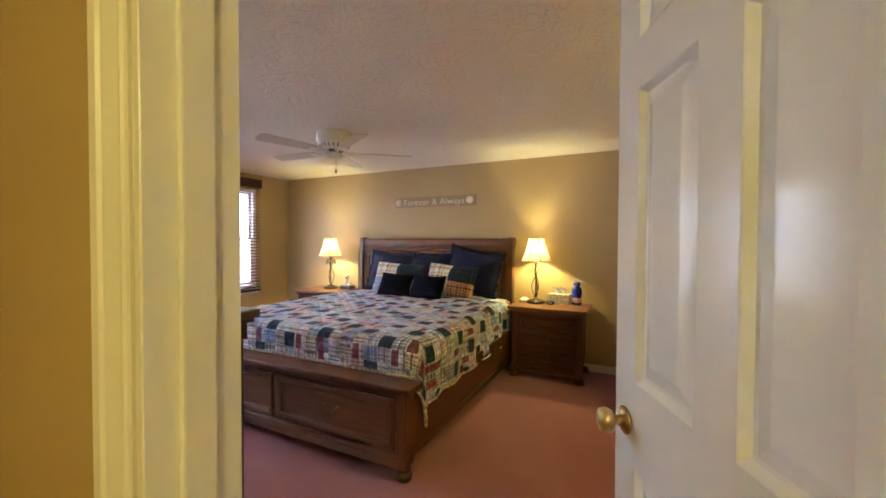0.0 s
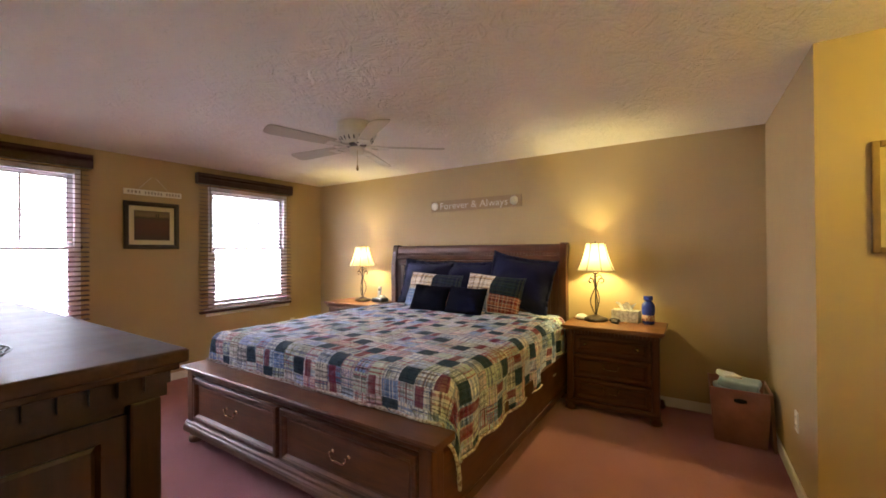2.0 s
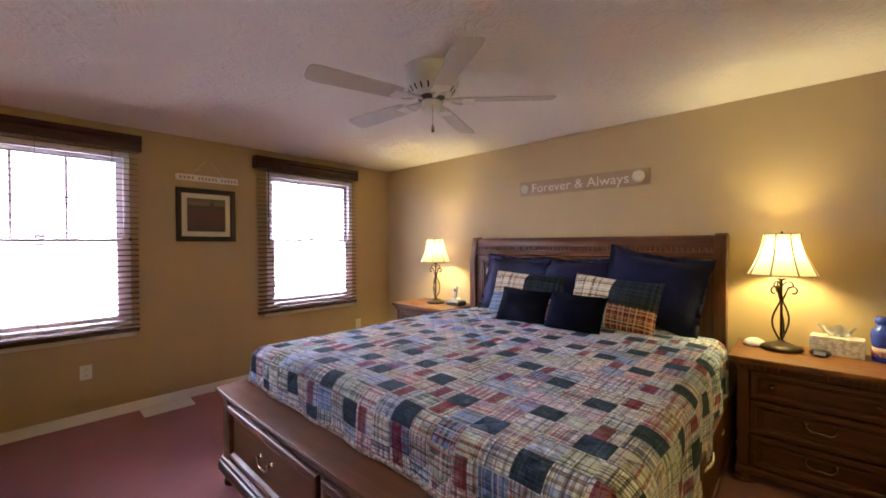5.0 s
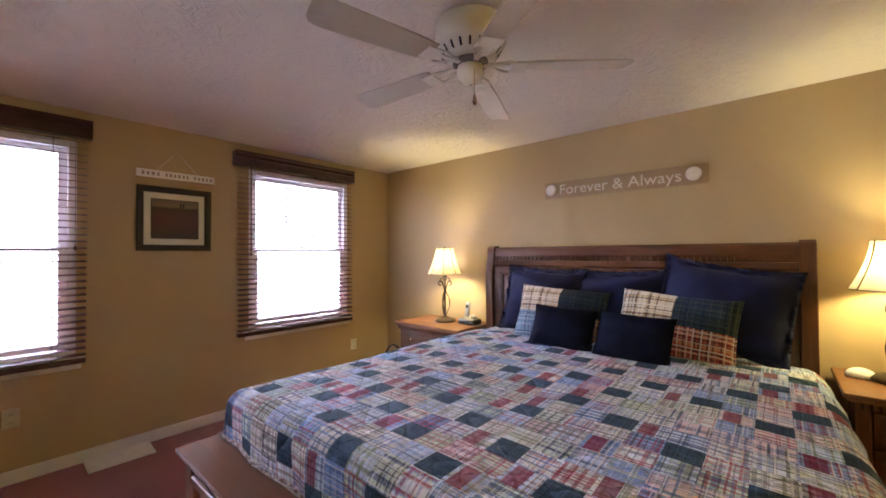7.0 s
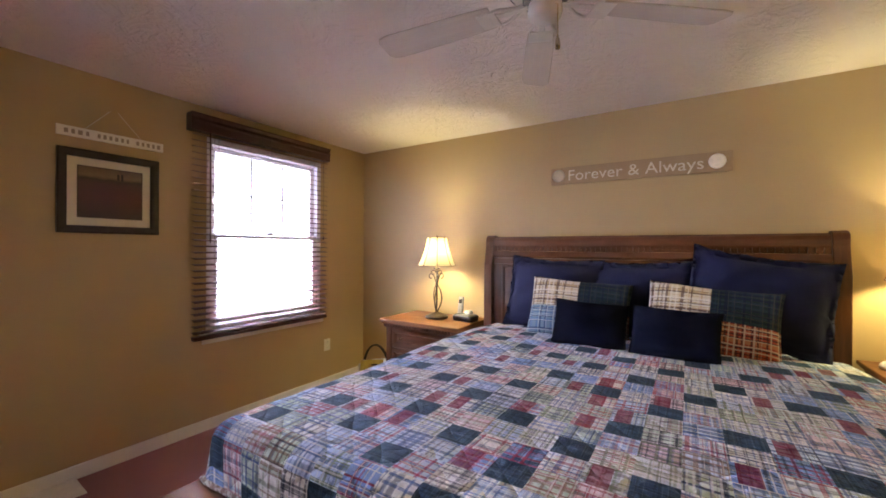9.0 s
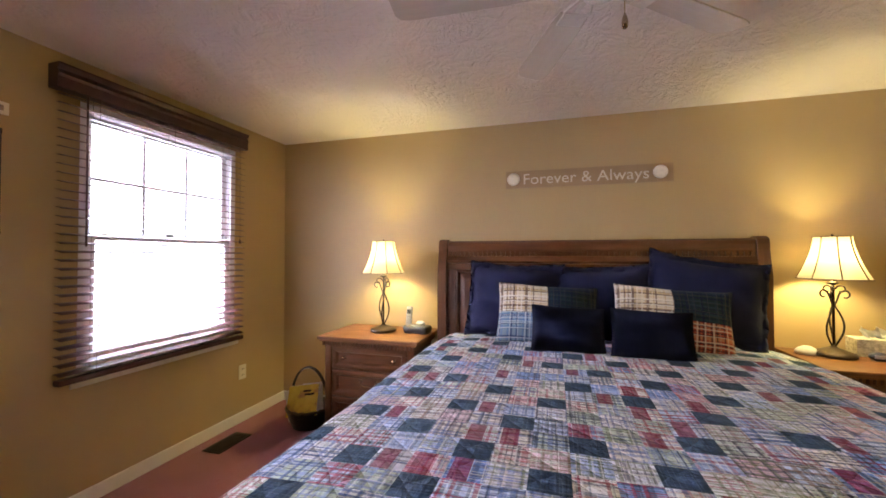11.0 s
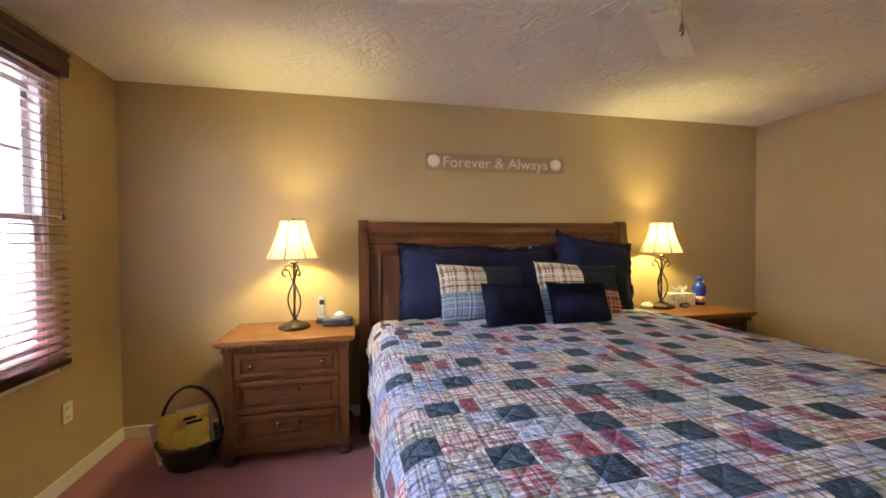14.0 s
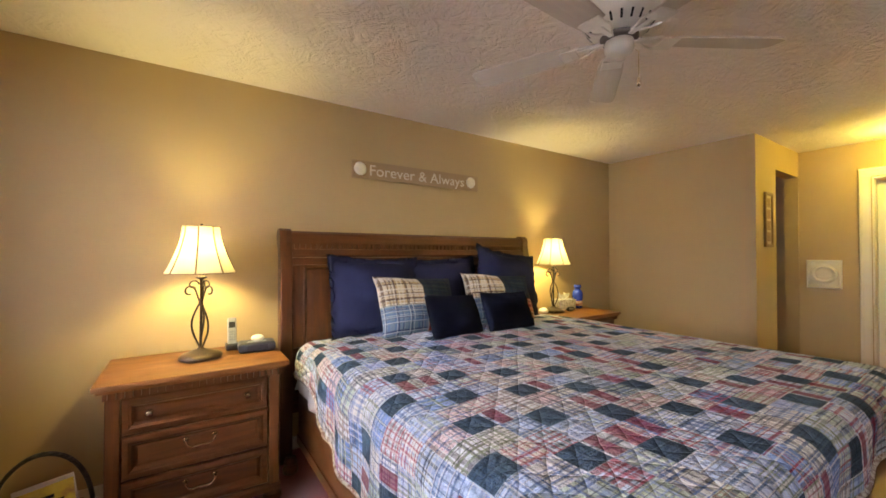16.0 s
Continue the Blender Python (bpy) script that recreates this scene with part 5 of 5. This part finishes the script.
part("nail", bm_lathe([(0.001, 0.0), (0.004, 0.001), (0.004, 0.012), (0.001, 0.013)], 10), BRASS, hs_).matrix_local = pose(0, -0.001, 0.172, 90, 0, 0)

# ---------- basket with magazines ----------
bk = thing("wicker_basket", (-4.325, 4.185, 0), "black wicker basket with a tall arched handle", "basket")


def wicker():
    n = Nodes("black_wicker", 0.55)
    w = n.node("ShaderNodeTexWave", (n.scaled((1, 1, 1)), "Vector"))
    w.bands_direction = "Z"
    w.inputs["Scale"].default_value, w.inputs["Distortion"].default_value = 26.0, 3.0
    n.colour(n.ramp(w.outputs[0], [(0.2, (0.008, 0.007, 0.006)), (0.8, (0.035, 0.026, 0.020))]))
    return n.bump(w.outputs[0], 0.8, 0.006).m


WICKER = wicker()
b = bm_lathe([(0.115, 0.0), (0.125, 0.004), (0.150, 0.06), (0.172, 0.13), (0.176, 0.15), (0.168, 0.152), (0.160, 0.13), (0.138, 0.06), (0.110, 0.014), (0.001, 0.013)], 36)
part("bowl", b, WICKER, bk, "", True)
part("rim", bm_tube([(0.174 * math.cos(2 * math.pi * k / 40), 0.174 * math.sin(2 * math.pi * k / 40), 0.155 + 0.004 * math.sin(k * 2.4)) for k in range(40)], 0.011, 8, None, True), plain("olive_wicker_rim", (0.10, 0.085, 0.045), 0.7), bk, "olive braided rim", True)
for o in (-0.006, 0.006):
    part("handle", bm_tube([(0.170 * math.cos(math.pi * k / 24), o, 0.13 + 0.335 * math.sin(math.pi * k / 24) ** 0.85) for k in range(25)], 0.008, 8), WICKER, bk, "", True)


def book(name, m, w, h, d, material, label, words=""):
    t = new(name)
    t.matrix_world = m
    tagged(t, label, "book")
    c = part("cover", bm_box(-w / 2, -d / 2, 0, w / 2, d / 2, h, 0.002, 1), material, t)
    part("pages", bm_box(-w / 2 + 0.003, -d / 2 + 0.002, 0.0032, w / 2 + 0.001, d / 2 - 0.002, h + 0.0012), PAPER, t)
    if words:
        bars = bmesh.new()
        for k, (a, e) in enumerate(((0.02, 0.07), (0.035, 0.10))):
            bm_box(a - 0.02, -d / 2 - 0.0012, h - 0.055 - 0.026 * k, e, -d / 2 + 0.0005, h - 0.040 - 0.026 * k, 0, 2, bars)
        part("title_bars", bars, SHADOW_GAP, t)
    return t


yb = Nodes("yellow_printed_cover", 0.4)
yb.colour(yb.ramp(yb.noise(9, 4), [(0.36, (0.40, 0.20, 0.05)), (0.48, (0.62, 0.46, 0.04)), (0.62, (0.70, 0.55, 0.06)), (0.75, (0.60, 0.50, 0.25))]))
book("picture_book", pose(-4.315, 4.065, 0.115, -26, -9, 4), 0.27, 0.235, 0.012, yb.m, "yellow picture book leaning in the wicker basket", "y")
book("magazine", pose(-4.285, 4.185, 0.06, -10, -12, -8), 0.21, 0.27, 0.008, PAPER, "white magazine tucked into the wicker basket")
book("magazine", pose(-4.385, 4.155, 0.05, -14, -16, 12), 0.20, 0.24, 0.008, plain("cream_cover", (0.6, 0.56, 0.46), 0.5), "cream magazine tucked into the wicker basket")

# ---------- storage bin by the wall ----------
sb = thing("storage_bin", (0.275, 4.225, 0), "dusty pink fabric storage bin holding folded towels", "bin")
PINK = fabric("dusty_pink_canvas", (0.36, 0.17, 0.125), 500)
own = bmesh.new()
lo, hi = 0.155, 0.185
rings = []
for sx, z in ((lo, 0.0), (hi, 0.40), (hi - 0.010, 0.402), (lo - 0.006, 0.012)):
    rings.append([own.verts.new((a * sx, b_ * sx, z)) for a, b_ in ((-1, -1), (1, -1), (1, 1), (-1, 1))])
for a, c in zip(rings, rings[1:]):
    for k in range(4):
        own.faces.new((a[k], a[(k + 1) % 4], c[(k + 1) % 4], c[k]))
own.faces.new(rings[0][::-1])
own.faces.new(rings[-1])
bmesh.ops.bevel(own, geom=[e for e in own.edges if abs(e.verts[0].co.z - e.verts[1].co.z) > 0.2], offset=0.012, segments=2, affect="EDGES")
part("bin_body", own, PINK, sb)
hl = bm_tube([(0.036 * math.cos(2 * math.pi * k / 24) * (1.0), -0.1845, 0.325 + 0.014 * math.sin(2 * math.pi * k / 24)) for k in range(24)], 0.003, 6, None, True)
bm_box(-0.036, -0.1835, 0.313, 0.036, -0.1795, 0.337, 0.0015, 1, hl)
part("handle_hole", hl, SHADOW_GAP, sb)


def folded_towel(x, y, z, w, d, h, turn, material, label):
    b = bm_box(-w / 2, -d / 2, 0, w / 2, d / 2, h, h * 0.45, 4)
    bmesh.ops.subdivide_edges(b, edges=b.edges[:], cuts=2, use_grid_fill=True)
    for v in b.verts:
        v.co += 0.012 * Vector((noise.noise(v.co * 14), noise.noise(v.co * 14 + Vector((5, 1, 2))), noise.noise(v.co * 11 + Vector((9, 4, 3)))))
    ob = part("towel", b, material, None, "", True)
    ob.matrix_world = pose(x, y, z, 0, 6, turn)
    return tagged(ob, label, "towel", "towels in the bin")


folded_towel(0.27, 4.22, 0.30, 0.28, 0.26, 0.07, 4, TOWEL, "pale blue towel folded in the storage bin")
folded_towel(0.28, 4.22, 0.375, 0.25, 0.23, 0.065, -8, TOWEL, "pale blue towel folded in the storage bin")
folded_towel(0.22, 4.26, 0.425, 0.14, 0.14, 0.04, 20, SHEET, "white cloth crumpled on top of the towels")
bag = new("paper_bag")
bag.matrix_world = pose(0.468, 4.14, 0.0, 0, -3, 0)
tagged(bag, "flattened brown paper bag leaning on the wall", "bag")
part("bag_body", bm_box(-0.008, -0.10, 0, 0.012, 0.16, 0.40, 0.004), plain("brown_kraft", (0.26, 0.14, 0.08), 0.8), bag)

# ---------- entry recess ----------
rp = new("narrow_picture")
rp.matrix_world = pose(0.79, YB, 1.66, 0, 0, 0)
tagged(rp, "narrow gilt frame with four small prints", "picture")
b = bmesh.new()
for a in ((-0.10, -0.022, -0.26, -0.072, -0.002, 0.26), (0.072, -0.022, -0.26, 0.10, -0.002, 0.26), (-0.0715, -0.022, 0.232, 0.0715, -0.002, 0.26), (-0.0715, -0.022, -0.26, 0.0715, -0.002, -0.232)):
    bm_box(*a, 0.005, 2, b)
part("picture_frame", b, plain("dull_gilt", (0.22, 0.13, 0.05), 0.45, 0.3), rp)
part("mat_board", bm_box(-0.0714, -0.010, -0.2318, 0.0714, -0.002, 0.2318), plain("cream_mat_small", (0.56, 0.46, 0.30), 0.8), rp)
for k in range(4):
    part("print", bm_box(-0.045, -0.012, -0.205 + 0.108 * k, 0.045, -0.0101, -0.120 + 0.108 * k), plain("umber_print", (0.30, 0.19, 0.09), 0.6, 0, 0.4, 60), rp)
pl = new("wall_plaque")
pl.matrix_world = pose(XR, 2.945, 1.125, 0, 0, -90)
tagged(pl, "square white wall plaque with a raised oval ring", "plaque")
part("plate", bm_panel(-0.135, -0.148, 0.135, 0.148, [(0, 0.012), (0.006, 0.018), (0.020, 0.018), (0.028, 0.012)], 0.0), TRIM, pl)
part("ring", bm_tube([(0.085 * math.cos(2 * math.pi * k / 40), -0.018, 0.078 * math.sin(2 * math.pi * k / 40)) for k in range(40)], 0.018, 8, None, True), TRIM, pl, "", True)
part("disc", bm_lathe([(0.075, 0.0), (0.070, 0.010), (0.05, 0.014), (0.001, 0.016)], 32), WHITE_METAL, pl, "", True).matrix_local = pose(0, -0.011, 0, 90, 0, 0)

# ---------- closet ----------
rod = thing("closet_rod", (1.36, 4.0, 1.78), "round wooden closet rod", "closet rod")
part("rod", bm_tube([(-0.36, 0, 0), (0.53, 0, 0)], 0.016, 14), WOOD_X, rod)
cols_ = [(0.02, 0.02, 0.03), (0.05, 0.012, 0.015), (0.03, 0.03, 0.035), (0.02, 0.03, 0.05), (0.10, 0.03, 0.03)]
for k in range(6):
    g_ = new("hanging_garment")
    g_.matrix_world = pose(1.14 + 0.11 * k, 4.0, 1.74, 0, 0, 84 + 5 * (k % 3))
    tagged(g_, "dark garment on a hanger in the closet", "garment", "closet garments")
    b = bmesh.new()
    n = 16
    for s in (1, -1):
        rows_ = []
        for j in range(10):
            f = j / 9
            wd = 0.06 + 0.17 * min(1.0, f * 6) + 0.03 * f
            rows_.append([b.verts.new(((2 * i / n - 1) * wd, s * (0.022 + 0.014 * math.sin(i * 1.7 + k) * f) * (1 - abs(2 * i / n - 1) ** 4) + 0.0, -0.08 - f * (0.75 + 0.05 * (k % 2)))) for i in range(n + 1)])
        for j in range(9):
            for i in range(n):
                q = (rows_[j][i], rows_[j][i + 1], rows_[j + 1][i + 1], rows_[j + 1][i])
                b.faces.new(q if s < 0 else q[::-1])
    part("cloth", b, fabric("garment_cloth", cols_[k % 5], 400), g_, "", True)
    part("hanger_hook", bm_tube([(0.0, 0, -0.09), (0, 0, 0.0), (0.018, 0, 0.03), (0.0, 0, 0.058), (-0.018, 0, 0.04)], 0.002, 5), GREY, g_)

# ---------- lamps out of view: bathroom, entry and hall ----------
def flush_light(place):
    t = thing("ceiling_light", place, "frosted dome ceiling light, switched on", "ceiling light", "ceiling lights")
    part("canopy", bm_lathe([(0.09, -0.001), (0.10, -0.006), (0.10, -0.02), (0.06, -0.03)], 28), BRASS, t, "", True)
    part("bulb_stub", bm_lathe([(0.02, -0.03), (0.02, -0.05), (0.012, -0.06)], 16), WHITE_METAL, t, "", True)


flush_light((2.9, 2.0, H))
flush_light((1.33, 2.28, H))
flush_light((0.8, -1.5, H))
